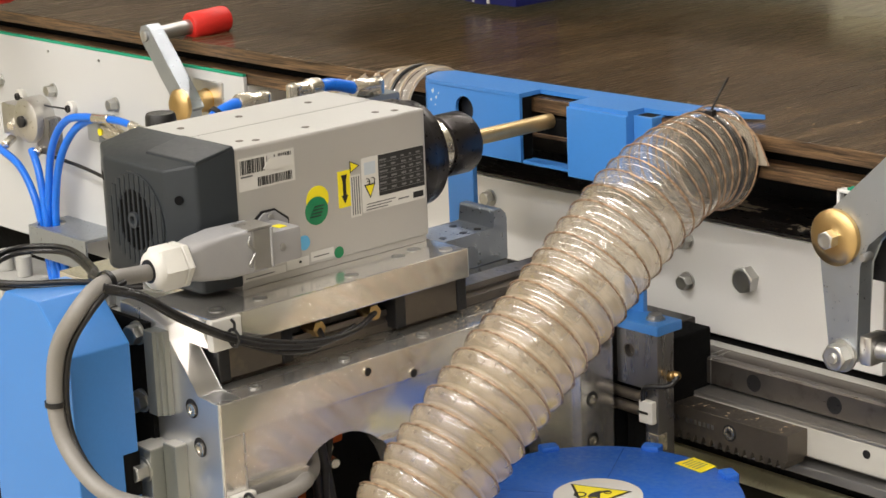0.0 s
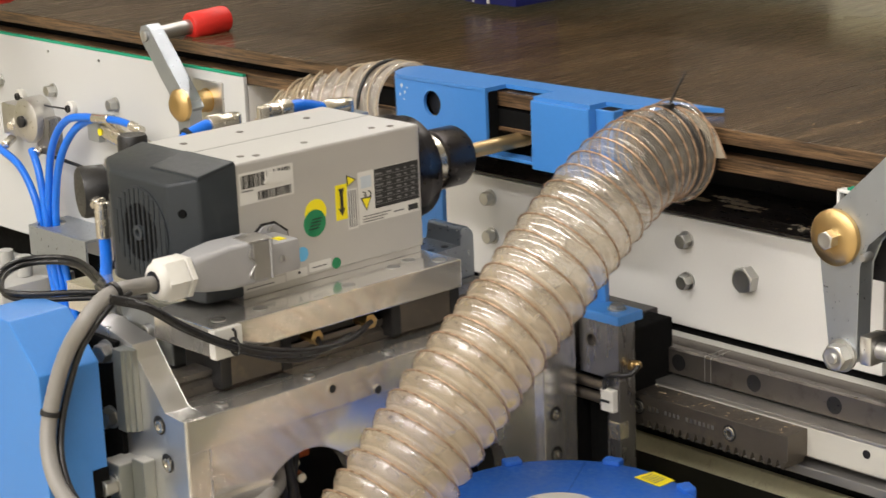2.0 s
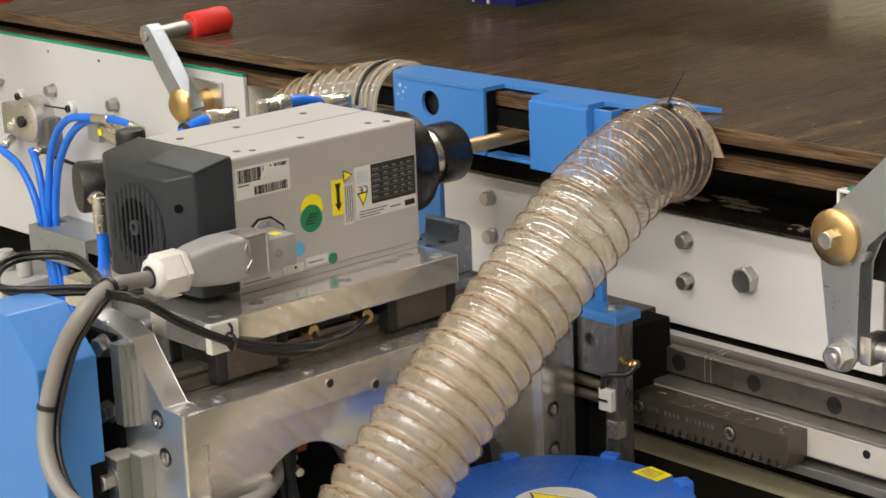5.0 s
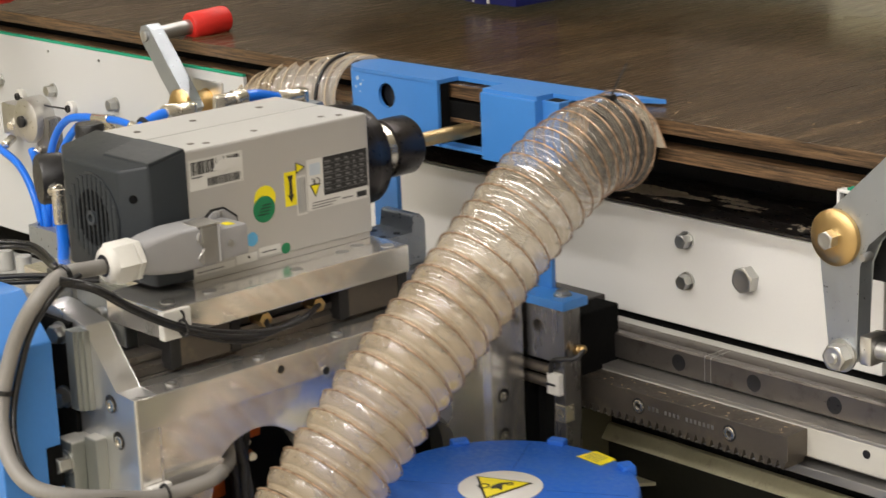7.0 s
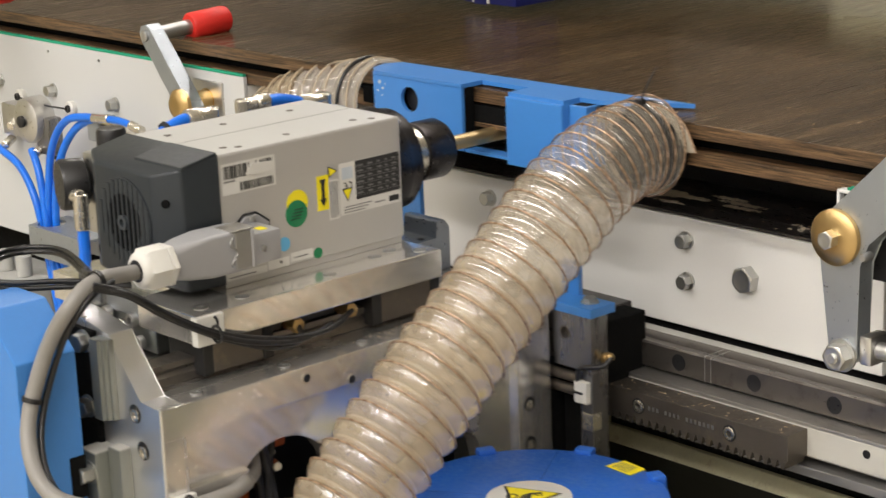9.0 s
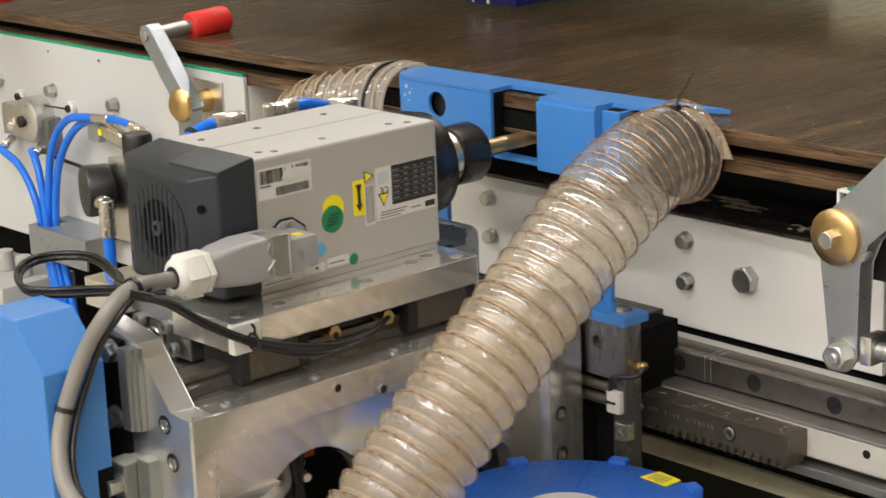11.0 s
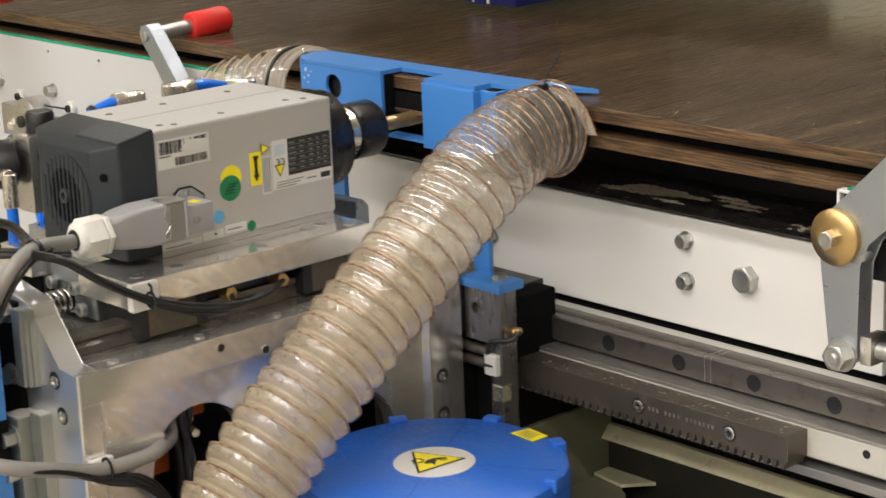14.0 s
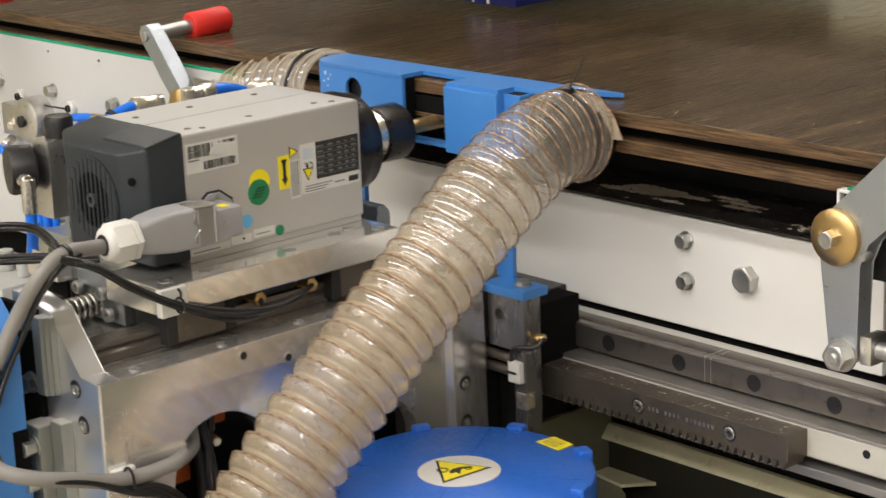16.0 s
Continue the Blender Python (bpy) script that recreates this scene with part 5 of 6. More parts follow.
part("top_screw", turned((-0.050, -0.285, MZ1 - 0.0002), (0, 0, 1), [(0, 0.0022), (0.0007, 0.0022)], 16), RACK_STEEL, motor)
for sx_, sy_ in ((-0.050, -0.245), (-0.050, -0.195), (0.004, -0.285), (0.009, -0.278), (0.004, -0.240), (0.004, -0.190), (0.009, -0.180)):
    part("top_screw", turned((sx_, sy_, MZ1 - 0.0002), (0, 0, 1), [(0, 0.0022), (0.0007, 0.0022)], 16), RACK_STEEL, motor)


def sticker(name, y0, y1, z0, z1, mat, parent, level=1, label=""):
    x = MX1 + 0.00015 * level
    return part(name, box(x - 0.0003, x, y0, y1, z0, z1, bevel=0), mat, parent, label)


def spot(name, y, z, r, mat, parent, level=1, label=""):
    return part(name, turned((MX1 - 0.0002, y, z), (1, 0, 0), [(0, r), (0.0002 + 0.00015 * level, r)], 36), mat, parent, label)


bars = sticker("barcode_label", -0.2975, -0.2600, 0.1600, 0.1777, LABEL_WHITE, motor, 1, "white barcode label with a torn corner")
prng = random.Random(3)
bm = bmesh.new()
y = -0.2962
while y < -0.2625:
    w_ = prng.choice((0.0003, 0.0005, 0.0008))
    if not (-0.2810 < y < -0.2705 and prng.random() < 0.75):
        add_box(bm, MX1 + 0.0002, MX1 + 0.0004, y, y + w_, 0.1690, 0.1765, bevel=0)
    if y > -0.2860:
        add_box(bm, MX1 + 0.0002, MX1 + 0.0004, y, y + w_, 0.1612, 0.1660, bevel=0)
    y += w_ + prng.choice((0.0003, 0.0005, 0.0007))
part("barcode", bm, LABEL_BLACK, bars)
sticker("print_line", -0.2962, -0.2885, 0.1672, 0.1680, LABEL_GREY, bars, 3)
part("torn_patch", prism([(-0.2815, 0.1698), (-0.2770, 0.1752), (-0.2690, 0.1748), (-0.2620, 0.1742), (-0.2612, 0.1690), (-0.2740, 0.1685)], "x", MX1 + 0.0003, MX1 + 0.0009), LABEL_WHITE, bars)

rating = sticker("rating_label", -0.2140, -0.1678, 0.1322, 0.1632, LABEL_WHITE, motor, 1, "white and black motor rating plate")
sticker("rating_table", -0.2018, -0.1680, 0.1398, 0.1630, LABEL_BLACK, rating, 2)
for k in range(6):
    z = 0.1420 + k * 0.0033
    sticker("table_rule", -0.2015, -0.1684, z, z + 0.0002, LABEL_GREY, rating, 3)
    for a_, b_ in ((-0.2010, -0.1950), (-0.1925, -0.1880), (-0.1850, -0.1815), (-0.1790, -0.1760), (-0.1738, -0.1700)):
        sticker("print_line", a_, b_ - prng.random() * 0.0015, z + 0.0010, z + 0.0020, LABEL_GREY, rating, 3)
sticker("maker_mark", -0.1768, -0.1692, 0.1338, 0.1372, LABEL_BLACK, rating, 2)
for k, (a_, b_) in enumerate(((-0.2115, -0.1960), (-0.2115, -0.1930), (-0.2110, -0.1900))):
    sticker("print_line", a_, b_, 0.1332 + k * 0.0016, 0.1338 + k * 0.0016, LABEL_GREY, rating, 2)
sticker("print_line", -0.1880, -0.1800, 0.1350, 0.1358, LABEL_GREY, rating, 2)
part("info_field", prism([(-0.2120, 0.1535), (-0.2040, 0.1535), (-0.2040, 0.1605), (-0.2120, 0.1605)], "x", MX1, MX1 + 0.0003), LABEL_PALE, rating)
for cy_ in (-0.2104, -0.2066):
    arc_ = [(MX1 + 0.0004, cy_ + 0.0017 * math.cos(t_), 0.1495 + 0.0019 * math.sin(t_)) for t_ in np.linspace(-1.9, 1.9, 9)]
    part("mark_arc", tube(arc_, 0.00028, 6, 2), LABEL_BLACK, rating)
sticker("mark_bar", -0.2104, -0.2088, 0.1493, 0.1497, LABEL_BLACK, rating, 3)
strip = sticker("text_strip", -0.2225, -0.2150, 0.1312, 0.1550, LABEL_WHITE, motor, 1, "narrow white label with small print")
for k in range(4):
    sticker("print_line", -0.2215 + k * 0.0016, -0.2208 + k * 0.0016, 0.1325, 0.1540, LABEL_GREY, strip, 2)


def warn(cy_, cz_, k, flip=1):
    pts = [(cy_ - k, cz_ - k), (cy_ - k, cz_ + k), (cy_ + k, cz_)] if flip else [(cy_ - k, cz_ + k), (cy_ + k, cz_ + k), (cy_, cz_ - k)]
    part("warning_sign", prism(pts, "x", MX1, MX1 + 0.0004), LABEL_BLACK, motor)
    mid_ = (sum(p[0] for p in pts) / 3, sum(p[1] for p in pts) / 3)
    part("warning_field", prism([(mid_[0] + (a_ - mid_[0]) * 0.75, mid_[1] + (b_ - mid_[1]) * 0.75) for a_, b_ in pts], "x", MX1, MX1 + 0.0006), LABEL_YELLOW, motor)


warn(-0.2188, 0.1600, 0.0034)
warn(-0.2085, 0.1440, 0.0040, 0)
arrow = sticker("arrow_label", -0.2310, -0.2222, 0.1382, 0.1588, LABEL_YELLOW, motor, 1, "yellow label with a black arrow")
part("arrow", prism([(-0.2266, 0.1405), (-0.2242, 0.1450), (-0.2255, 0.1450), (-0.2255, 0.1530), (-0.2245, 0.1565), (-0.2287, 0.1565), (-0.2277, 0.1530), (-0.2277, 0.1450), (-0.2290, 0.1450)], "x", MX1 + 0.0001, MX1 + 0.0004), LABEL_BLACK, arrow)
spot("yellow_sticker", -0.2457, 0.1462, 0.0078, LABEL_YELLOW, motor)
green_ = spot("green_sticker", -0.2468, 0.1402, 0.0079, LABEL_GREEN, motor, 2)
for k in range(4):
    sticker("print_line", -0.2515 + k * 0.001, -0.2440 + k * 0.0008, 0.1370 + k * 0.0018, 0.1375 + k * 0.0018, LABEL_BLACK, green_, 4)
spot("green_dot", -0.2327, 0.1138, 0.0033, LABEL_GREEN, motor)
spot("blue_dot", -0.2567, 0.1241, 0.0042, LABEL_BLUE, motor)
low = sticker("paper_label", -0.2985, -0.2700, 0.1108, 0.1150, LABEL_WHITE, motor)
sticker("print_line", -0.2970, -0.2780, 0.1122, 0.1128, LABEL_GREY, low, 3)
low = sticker("paper_label", -0.2690, -0.2540, 0.1112, 0.1165, LABEL_WHITE, motor)
spot("print_spot", -0.2600, 0.1142, 0.0008, LABEL_BLACK, low, 3)
low = sticker("paper_label", -0.2525, -0.2365, 0.1125, 0.1178, LABEL_WHITE, motor)
sticker("print_line", -0.2505, -0.2400, 0.1145, 0.1151, LABEL_GREY, low, 3)

# power plug
plug = part("plug_hood", loft_y([(-0.3480, 0.0350, 0.1358, 0.017, 0.018, 0.004), (-0.3400, 0.0345, 0.1357, 0.020, 0.0210, 0.0035), (-0.3250, 0.0335, 0.1353, 0.022, 0.0238, 0.0025), (-0.3010, 0.0335, 0.1350, 0.022, 0.0238, 0.0025), (-0.3008, 0.0335, 0.1350, 0.020, 0.021, 0.0025)]), GREY_PLASTIC, motor, "grey plug hood")
part("gland_collar", turned((0.0355, -0.3482, 0.1358), (0, -1, 0), [(0, 0.0112), (0.0008, 0.0122), (0.0036, 0.0122), (0.0042, 0.0114)], 6), WHITE_PLASTIC, plug, "white nylon cable gland")
nut = part("gland_nut", turned((0.0355, -0.3524, 0.1358), (0, -1, 0), [(0, 0.0110), (0.0006, 0.0121), (0.0115, 0.0121), (0.0128, 0.0112)], 6), WHITE_PLASTIC, plug, "white nylon cable gland")
part("gland_dome", turned((0.0355, -0.3650, 0.1358), (0, -1, 0), [(0, 0.0104), (0.0022, 0.0098), (0.0036, 0.0082), (0.0040, 0.0064)], 28), WHITE_PLASTIC, plug, "white nylon cable gland")
part("gland_seal", turned((0.0355, -0.3690, 0.1358), (0, -1, 0), [(0, 0.0062), (0.0004, 0.0060)], 24), BLACK, plug, "black rubber seal")
socket = part("plug_socket", box(MX1 + 0.002, 0.0435, -0.3006, -0.2775, 0.1245, 0.1425, bevel=0.0020), GREY_PLASTIC, motor, "grey wall socket of the plug")
part("socket_flange", prism([(-0.2920, 0.1240), (-0.2920, 0.1400), (-0.2840, 0.1462), (-0.2760, 0.1462), (-0.2680, 0.1400), (-0.2680, 0.1240)], "x", MX1, MX1 + 0.0022, 0.0004), GREY_PLASTIC, socket)
part("gasket", prism([(-0.2935, 0.1235), (-0.2935, 0.1408), (-0.2845, 0.1474), (-0.2755, 0.1474), (-0.2665, 0.1408), (-0.2665, 0.1235)], "x", MX1, MX1 + 0.0008), BLACK, socket)
part("flange_screw", turned((MX1 + 0.0022, -0.2800, 0.1438), (1, 0, 0), [(0, 0.0018), (0.001, 0.0018), (0.0014, 0.0010)], 14), ZINC, socket)
latch = part("latch", box(0.0434, 0.0452, -0.3105, -0.2985, 0.1250, 0.1465, bevel=0.0008), ZINC, motor, "grey metal locking latch")
part("latch_rib", box(0.0436, 0.0462, -0.2995, -0.2980, 0.1250, 0.1462, bevel=0.0005), GREY_PLASTIC, latch)
part("latch_bow", tube([(0.0455, -0.3125, 0.1275), (0.0462, -0.3140, 0.1300), (0.0462, -0.3100, 0.1350), (0.0462, -0.3140, 0.1400), (0.0455, -0.3125, 0.1440)], 0.0006, 6), ZINC, latch)
part("latch_edge", box(0.0300, 0.0454, -0.3130, -0.2975, 0.1466, 0.1476, bevel=0.0004), ALU_DULL, latch)
part("latch_pin", turned((0.0436, -0.2905, 0.1335), (1, 0, 0), [(0, 0.0020), (0.0008, 0.0020), (0.0012, 0.0010)], 16), ZINC, latch)
part("yellow_tag", box(0.033, 0.0395, -0.2890, -0.2838, 0.1424, 0.1428, bevel=0), LABEL_YELLOW, socket)

# thin black cables along the slide plate
for pts_ in ([(0.050, -0.4050, 0.1390), (0.056, -0.3878, 0.1319), (0.056, -0.3657, 0.1157), (0.056, -0.3392, 0.0998), (0.055, -0.3147, 0.0899), (0.054, -0.2891, 0.0827), (0.053, -0.2663, 0.0796), (0.050, -0.2480, 0.0800), (0.0440, -0.2330, 0.0825), (0.0425, -0.2296, 0.0830)],
             [(0.050, -0.4050, 0.1370), (0.0545, -0.3878, 0.1300), (0.0545, -0.3657, 0.1138), (0.0545, -0.3392, 0.0978), (0.0545, -0.3147, 0.0860), (0.054, -0.2970, 0.0795), (0.053, -0.2800, 0.0775), (0.049, -0.2720, 0.0795), (0.0425, -0.2687, 0.0825)],
             [(0.048, -0.4060, 0.1380), (0.0580, -0.3878, 0.1310), (0.0580, -0.3657, 0.1146), (0.0575, -0.3392, 0.0985), (0.056, -0.3147, 0.0878), (0.055, -0.2900, 0.0810), (0.053, -0.2700, 0.0790), (0.047, -0.2480, 0.0805)]):
    part("thin_cable", tube(pts_, 0.0017, 10), BLACK_CABLE, motor, "thin black cable")
part("cable_tie", tube([Vector((0.056 + 0.0045 * math.cos(t_), -0.3345, 0.0968 + 0.0045 * math.sin(t_))) for t_ in np.linspace(0, math.tau, 13)], 0.0009, 6, 2), BLACK, motor)
part("cable_tie", tube([(0.057, -0.3345, 0.1005), (0.058, -0.335, 0.1050), (0.0575, -0.3365, 0.1075)], 0.0008, 6, 3), BLACK, motor)
part("cable_loop", tube([(0.045, -0.4000, 0.1400), (0.010, -0.3850, 0.1345), (-0.0212, -0.3652, 0.1262), (-0.064, -0.3511, 0.1255), (-0.0865, -0.3550, 0.1250), (-0.0964, -0.3707, 0.1245), (-0.0849, -0.3904, 0.1240), (-0.0546, -0.4071, 0.1235), (-0.0363, -0.4011, 0.1232), (-0.0200, -0.3800, 0.1225), (0.0, -0.3500, 0.1190)], 0.0016, 10), BLACK_CABLE, motor, "looped thin black cable")
part("cable_loop", tube([(0.045, -0.4010, 0.1380), (0.010, -0.3870, 0.1325), (-0.0200, -0.3672, 0.1240), (-0.064, -0.3531, 0.1235), (-0.0850, -0.3570, 0.1230), (-0.0940, -0.3720, 0.1222), (-0.0830, -0.3900, 0.1210), (-0.0546, -0.4050, 0.1200), (-0.0363, -0.3991, 0.1195), (-0.0200, -0.3790, 0.1190), (0.0, -0.3500, 0.1170)], 0.0016, 10), BLACK_CABLE, motor, "looped thin black cable")

# ---- extraction hose: upper end on the bracket, lower end on the head ----
hose = thing("extraction_hose", (0.117, -0.03, 0.14), "clear ribbed plastic extraction hose with copper wire", "hose")
MOVES.append((hose, 1, 0, 0, None))
HR = 0.0305
hose_line = smooth_path([(HX, -0.0300, 0.1445), (HX, -0.040, 0.1450), (HX, -0.060, 0.1425), (HX, -0.0872, 0.1318), (HX, -0.1224, 0.1097), (HX, -0.1566, 0.085), (HX, -0.1898, 0.0626), (HX, -0.2223, 0.0392), (HX, -0.256, 0.0124), (HX, -0.29, -0.016), (HX, -0.325, -0.05), (HX, -0.355, -0.09)], 40)


def hose_piece(r, pitch, dust_mat, step, wire_mat):
    """One rib of the hose along z: its wire at the shoulder, then clear film that bulges and draws in towards the next rib, lined with dust."""
    n = 64
    bm = bmesh.new()
    prof = [(0.0, 0.62), (0.04, 0.86), (0.09, 0.97), (0.15, 1.0), (0.25, 0.95), (0.38, 0.82), (0.50, 0.62), (0.60, 0.42), (0.68, 0.22), (0.74, 0.06), (0.78, 0.0), (0.83, 0.04), (0.92, 0.34), (1.0, 0.62)]
    for slot, skin in ((0, 0.0), (1, 0.0007)):
        loops = []
        for h, k in prof:
            q = r * (1 - step + step * k) - skin
            loops.append([bm.verts.new((q * math.cos(i * math.tau / n), q * math.sin(i * math.tau / n), h * pitch)) for i in range(n)])
        for (a, b), (h, _) in zip(zip(loops, loops[1:]), prof):
            for i in range(n):
                bm.faces.new((a[i], a[(i + 1) % n], b[(i + 1) % n], b[i])).material_index = slot * (2 if h > 0.62 else 1)
    finish(bm)
    film = bpy.data.meshes.new("hose_rib")
    bm.to_mesh(film)
    bm.free()
    film.materials.append(FILM)
    film.materials.append(dust_mat)
    film.materials.append(HOSE_THICK if dust_mat == HOSE else dust_mat)
    bm = bmesh.new()
    rings = []
    for i in range(n):
        o = Vector((math.cos(i * math.tau / n), math.sin(i * math.tau / n), 0))
        c = o * (r * (1 - step + step * 0.84) + 0.0003) + Vector((0, 0, pitch * 0.03))
        rings.append([bm.verts.new(c + 0.00056 * (o * math.cos(k * math.tau / 6) + Vector((0, 0, math.sin(k * math.tau / 6))))) for k in range(6)])
    for i in range(n):
        a, b = rings[i], rings[(i + 1) % n]
        for k in range(6):
            bm.faces.new((a[k], a[(k + 1) % 6], b[(k + 1) % 6], b[k]))
    finish(bm)
    wire = bpy.data.meshes.new("wire")
    bm.to_mesh(wire)
    bm.free()
    wire.materials.append(wire_mat)
    return film, wire


def spaced(line, step):
    out, acc, want = [], 0.0, 0.0
    for a, b in zip(line, line[1:]):
        n = (b - a).length
        while acc + n >= want:
            out.append((a.lerp(b, (want - acc) / n), (b - a).normalized(), want))
            want += step
        acc += n
    return out


PIECES = []


def ribbed_hose(th, line, sections, carried=0.0, wire_mat=COPPER):
    """Ribs along a line; sections of (reach, radius, pitch, inner dust, depth of its ribs) from its start."""
    length = sum((b - a).length for a, b in zip(line, line[1:]))
    fine_line = spaced(line, 0.0004)
    pos, jobs = 0.0, []
    for reach, r, pitch, dust_mat, step in sections:
        film, wire = hose_piece(r, pitch, dust_mat, step, wire_mat)
        while pos + pitch < min(reach, length - 0.001):
            jobs.append((pos, pitch, film, wire))
            pos += pitch
    for s_, pitch, film, wire in jobs:
        p, q = fine_line[int(s_ / 0.0004)][0], fine_line[min(len(fine_line) - 1, int((s_ + pitch) / 0.0004))][0]
        ob = new("hose_rib", film)
        ob.parent = th
        turn, at = frame_of(q - p), p - ORIGIN[th.name]
        ob.matrix_basis = Matrix.Translation(at) @ turn
        w = new("wire", wire)
        w.parent = ob
        if carried:
            k = min(1.0, max(0.0, (s_ / length - 0.08) / 0.80)) ** 1.1
            PIECES.append((ob, at, turn, k))


ribbed_hose(hose, hose_line, [(0.007, 0.0302, 0.0066, HOSE_CLEAR, 0.03), (0.034, 0.0284, 0.0066, HOSE_CLEAR, 0.035), (0.055, 0.0290, 0.0082, HOSE_CLEAR, 0.04), (0.080, 0.0300, 0.0102, HOSE_CLEAR, 0.05), (0.13, HR, 0.0118, HOSE_MID, 0.06), (0.20, HR, 0.0124, HOSE, 0.085), (9, HR + 0.0008, 0.0124, HOSE, 0.125)], 1.0, COPPER)
STRAP = Matrix.Translation((HX, -0.0400, 0.1450)) @ Matrix.Rotation(radians(4), 4, "X") @ Matrix.Translation((-HX, 0.0400, -0.1450))
for name_, bm in (("tie_strap", tube([Vector((HX + 0.0284 * math.cos(a), -0.0400, 0.1450 + 0.0284 * math.sin(a))) for a in np.linspace(0, math.tau, 25)], 0.0006, 6, 2)),
                  ("tie_tail", tube([(HX + 0.006, -0.0400, 0.1730), (HX + 0.0075, -0.0372, 0.1795), (HX + 0.0125, -0.0310, 0.1930)], 0.0008, 6, 4)),
                  ("tie_lock", box(HX + 0.0035, HX + 0.0085, -0.0425, -0.0375, 0.1715, 0.1753, bevel=0.0005))):
    bmesh.ops.transform(bm, matrix=STRAP, verts=bm.verts)
    part(name_, bm, BLACK, hose)


# the torn end of the film with its wire, hanging from the mouth
EDGE = smooth_path([(0.124, -0.0360, 0.1725), (0.1345, -0.0310, 0.1685), (0.1440, -0.0275, 0.1605), (0.1525, -0.0265, 0.1440)], 6)
INNER = smooth_path([(0.122, -0.0390, 0.1715), (0.1315, -0.0350, 0.1655), (0.1400, -0.0310, 0.1580), (0.1475, -0.0285, 0.1440)], 6)
bm = bmesh.new()
strip_ = [[bm.verts.new(p + Vector((dx, 0, 0))) for p, dx in ((a, 0), (b, 0), (b, -0.0006), (a, -0.0006))] for a, b in zip(EDGE, INNER)]
for p, q in zip(strip_, strip_[1:]):
    for k in range(4):
        bm.faces.new((p[k], p[(k + 1) % 4], q[(k + 1) % 4], q[k]))
bm.faces.new(strip_[0])
bm.faces.new(strip_[-1])
loose_end = part("torn_film", bm, HOSE_MID, hose, "torn loose end of the film")
part("wire", add_tube(bmesh.new(), EDGE, 0.0006, 6), COPPER, loose_end)

hose_b = thing("extraction_hose", (-0.15, -0.012, 0.14), "clear ribbed plastic extraction hose behind the motor", "hose")
MOVES.append((hose_b, 1, 0, 0, None))
ribbed_hose(hose_b, smooth_path([(-0.142, -0.012, 0.1390), (-0.160, -0.012, 0.1385), (-0.184, -0.012, 0.1335), (-0.224, -0.012, 0.1260), (-0.262, -0.014, 0.108), (-0.290, -0.018, 0.075), (-0.300, -0.02, 0.03), (-0.300, -0.02, -0.04)], 30), [(0.02, 0.0285, 0.0095, HOSE_MILKY, 0.10), (0.085, 0.0285, 0.0140, HOSE_MILKY, 0.15), (9, 0.0285, 0.0140, HOSE, 0.15)], 0.0, HOSE_THICK)
part("hose_clamp", tube([Vector((-0.1620, -0.012 + 0.0282 * math.cos(t_), 0.1380 + 0.0282 * math.sin(t_))) for t_ in np.linspace(0, math.tau, 29)], 0.0014, 6, 2), BLACK, hose_b)


def capsule(length, r, mat, seg=28):
    """A cable piece along z with round ends."""
    bm = bmesh.new()
    rings = [(-r * math.cos(a), r * math.sin(a)) for a in (0.35, 0.8, 1.2, 1.46, math.pi / 2)] + [(length + r * math.sin(a), r * math.cos(a)) for a in (0, 0.11, 0.37, 0.77, 1.22)]
    add_turned(bm, (0, 0, 0), (0, 0, 1), rings, seg)
    finish(bm)
    me = bpy.data.meshes.new("cable_piece")
    bm.to_mesh(me)
    bm.free()
    me.materials.append(mat)
    return me


CHAIN = []


def cable_chain(th, pts, r, step, mat, hold, loose):
    """A cable in short pieces: its first part follows the motor's plunge, the rest less and less."""
    me = capsule(step, r, mat)
    places = spaced(smooth_path(pts, 16), step)
    total = places[-1][2]

    def share(s_):
        k = 1.0 - min(1.0, max(0.0, (s_ / total - hold) / (loose - hold)))
        return k * k * (3 - 2 * k)
    for (p, _, s_), (q, _, s2) in zip(places, places[1:]):
        ob = new("cable_piece", me)
        ob.parent = th
        at, end = p - ORIGIN[th.name], q - ORIGIN[th.name]
        ob.matrix_basis = Matrix.Translation(at) @ frame_of(end - at)
        CHAIN.append((ob, at, end, share(s_), share(s2)))


power = thing("power_cable", (0.06, -0.40, 0.0), "thick grey power cable looping from the plug into the frame", "cable")
MOVES.append((power, 1, 0, 1, None))
LOOP = [(0.0355, -0.3690, 0.1353), (0.0400, -0.3830, 0.1375), (0.0440, -0.3960, 0.1392), (0.0460, -0.4080, 0.1368), (0.0450, -0.4190, 0.1270), (0.0330, -0.4210, 0.1120), (0.0250, -0.4210, 0.0960), (0.0220, -0.4210, 0.0744), (0.0275, -0.4210, 0.0577), (0.0430, -0.4200, 0.0439), (0.0600, -0.4150, 0.0350), (0.0720, -0.4000, 0.0290), (0.0745, -0.3780, 0.0225), (0.0728, -0.3578, 0.0153), (0.0720, -0.3431, 0.0125), (0.0720, -0.3279, 0.0119), (0.0712, -0.3130, 0.0122), (0.0660, -0.3020, 0.0122), (0.0590, -0.2960, 0.0100), (0.0480, -0.2830, 0.0110), (0.0360, -0.2790, 0.0300)]
cable_chain(power, LOOP, 0.0043, 0.0030, CABLE_GREY, 0.20, 0.52)
part("cable_tie", tube([Vector((0.0735 + 0.0052 * math.cos(t_), -0.3440, 0.0118 + 0.0075 * math.sin(t_))) for t_ in np.linspace(0, math.tau, 15)], 0.0009, 6, 2), BLACK, power)

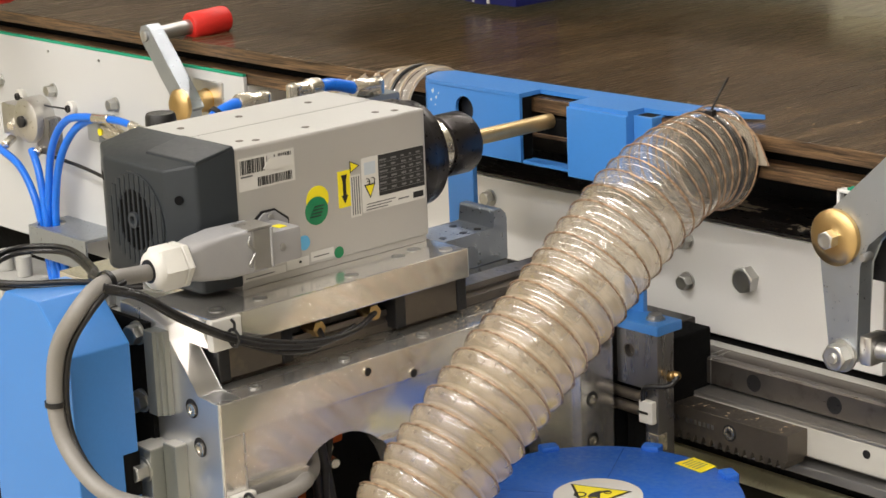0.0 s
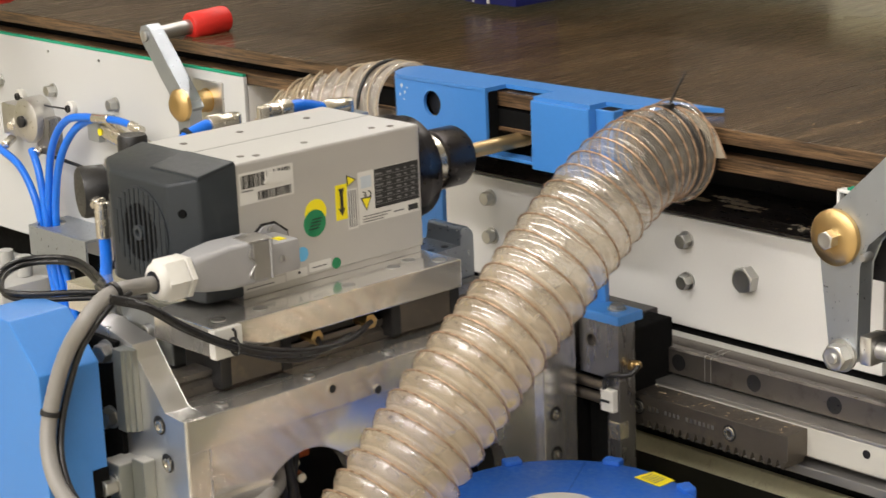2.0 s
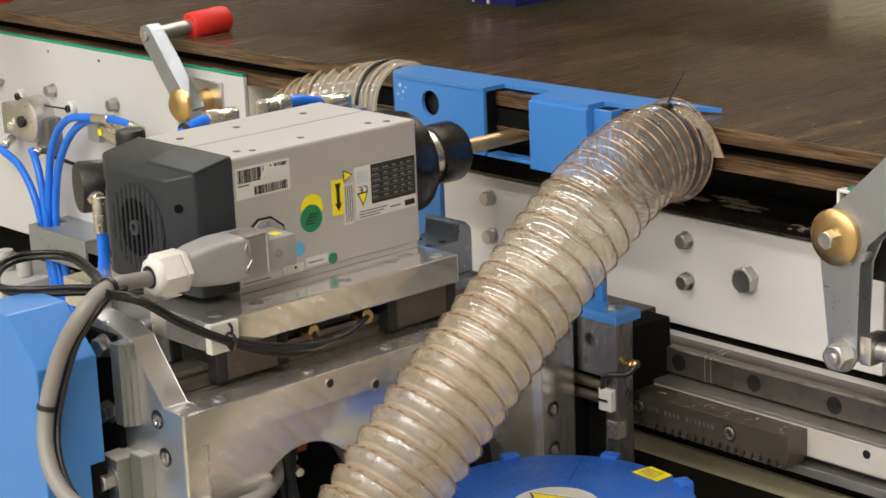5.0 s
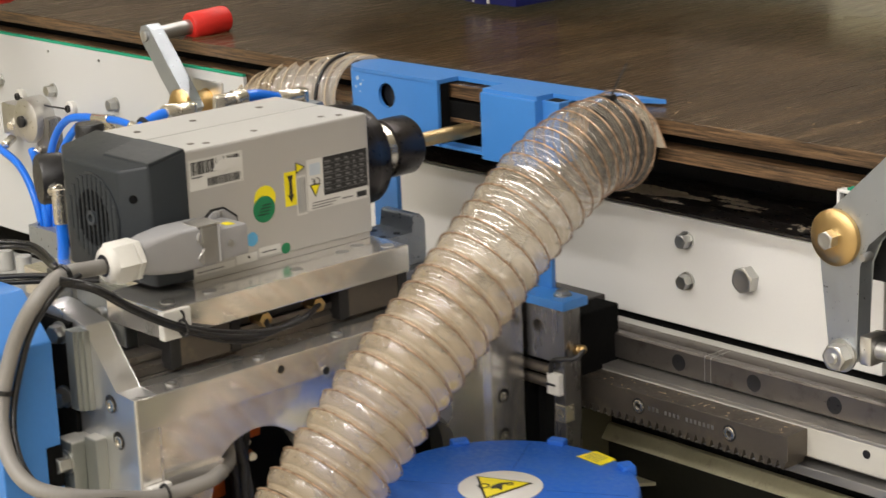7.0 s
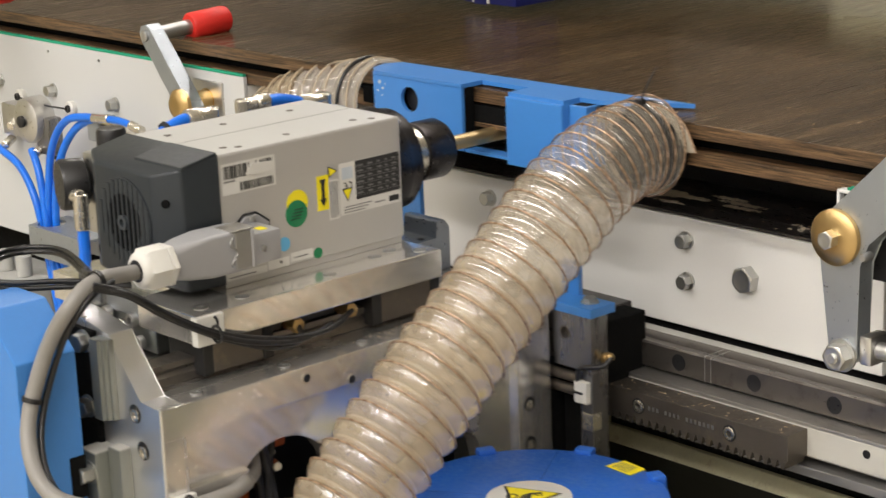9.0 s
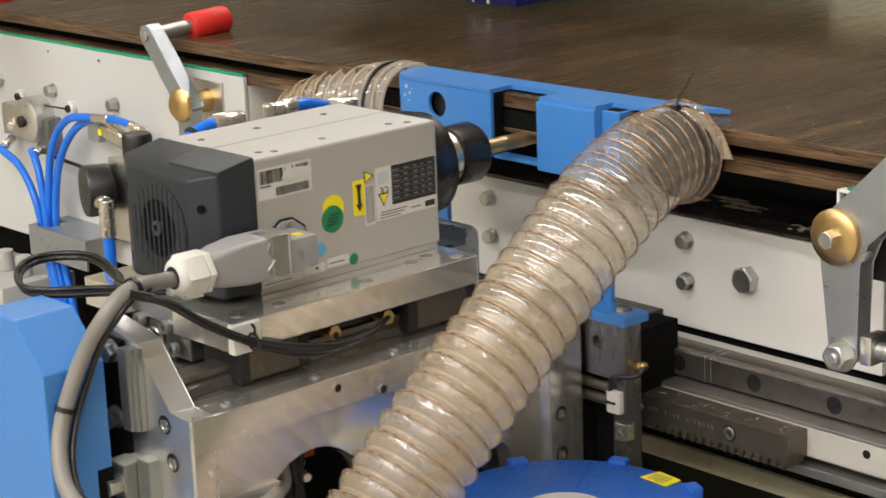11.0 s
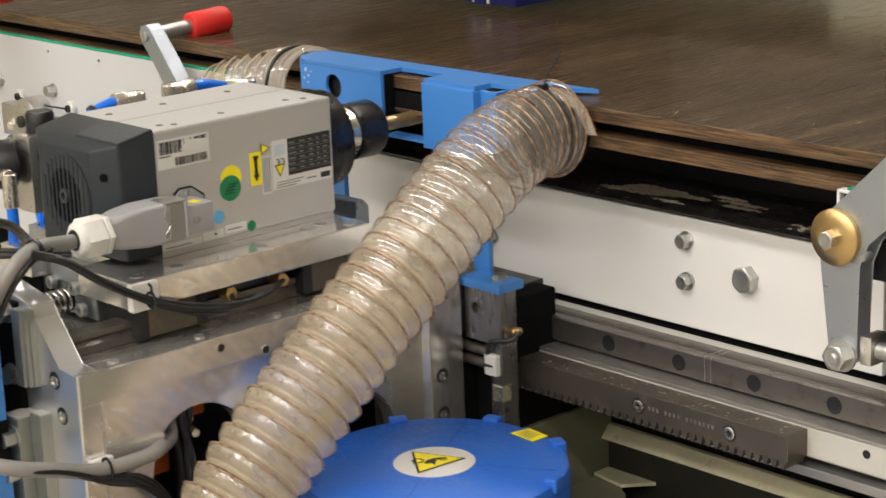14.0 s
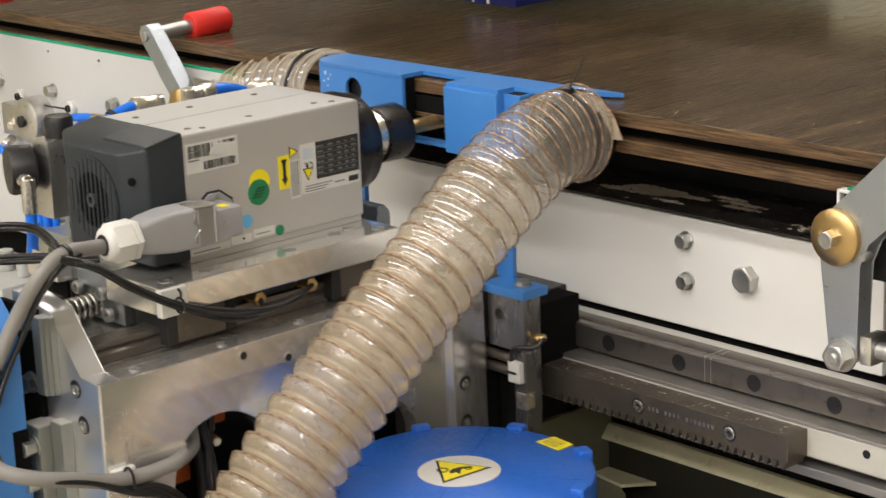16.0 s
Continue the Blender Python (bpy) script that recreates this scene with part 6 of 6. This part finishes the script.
def loop_tie(th, p, r):
    """A strap round the cable that follows the piece nearest to p."""
    at = Vector(p) - ORIGIN[th.name]
    _, at, end, k, k2 = min((q for q in CHAIN if q[0].parent == th), key=lambda q: (q[1] - at).length)
    bm = finish(ring_plate((0, 0, 0.001), (0, 0, 1), r + 0.0008, r, 0.0026, 24))
    me = bpy.data.meshes.new("cable_tie")
    bm.to_mesh(me)
    bm.free()
    me.materials.append(BLACK)
    ob = new("cable_tie", me)
    ob.parent = th
    ob.matrix_basis = Matrix.Translation(at) @ frame_of(end - at)
    CHAIN.append((ob, at, end, k, k2))


loop_tie(power, (0.0440, -0.3960, 0.1392), 0.0050)
loop_tie(power, (0.0222, -0.4210, 0.0790), 0.0045)
part("cable_pad", box(0.0642, 0.0690, -0.3500, -0.3360, 0.0040, 0.0175, bevel=0.0008), WHITE_PLASTIC, power, "white nylon cable pad")
for k_, (dx, dy, dz, r_) in enumerate(((0.0012, 0.0050, -0.0028, 0.0016), (0.0035, 0.0044, -0.0018, 0.0016), (-0.0010, 0.0066, -0.0040, 0.0016))):
    wires = thing("control_cable", (0.07, -0.40, 0.0), "thin black control cable tied to the grey power cable", "cable", "black control cables")
    MOVES.append((wires, 1, 0, 1, None))
    run = [(x + dx, y + dy, z + dz) for x, y, z in LOOP[2:13]] + [(0.0745 + k_ * 0.002, -0.3460, 0.0085 - k_ * 0.001), (0.0750, -0.3240, 0.0030 - k_ * 0.003), (0.0750, -0.3080, -0.0120 - k_ * 0.003), (0.0745, -0.2980, -0.0400), (0.0745, -0.2950, -0.08)]
    cable_chain(wires, run, r_, 0.0032, BLACK_CABLE, 0.14, 0.46)


def motions():
    for ob, ax, ay, az, turn in MOVES:
        walk(ob, slide_rows(ORIGIN[ob.name], ax, ay, az, turn))
    for ob, at, turn, k in PIECES:
        walk(ob, slide_rows(at, 0, 0, k, turn))
    for ob, at, end, k, k2 in CHAIN:
        rows = []
        for t, x, y, z in SLIDE:
            p, q = at + Vector((0, k * y, 0)), end + Vector((0, k2 * y, 0))
            rows.append((t, Matrix.Translation(p) @ frame_of(q - p)))
        walk(ob, rows)


motions()
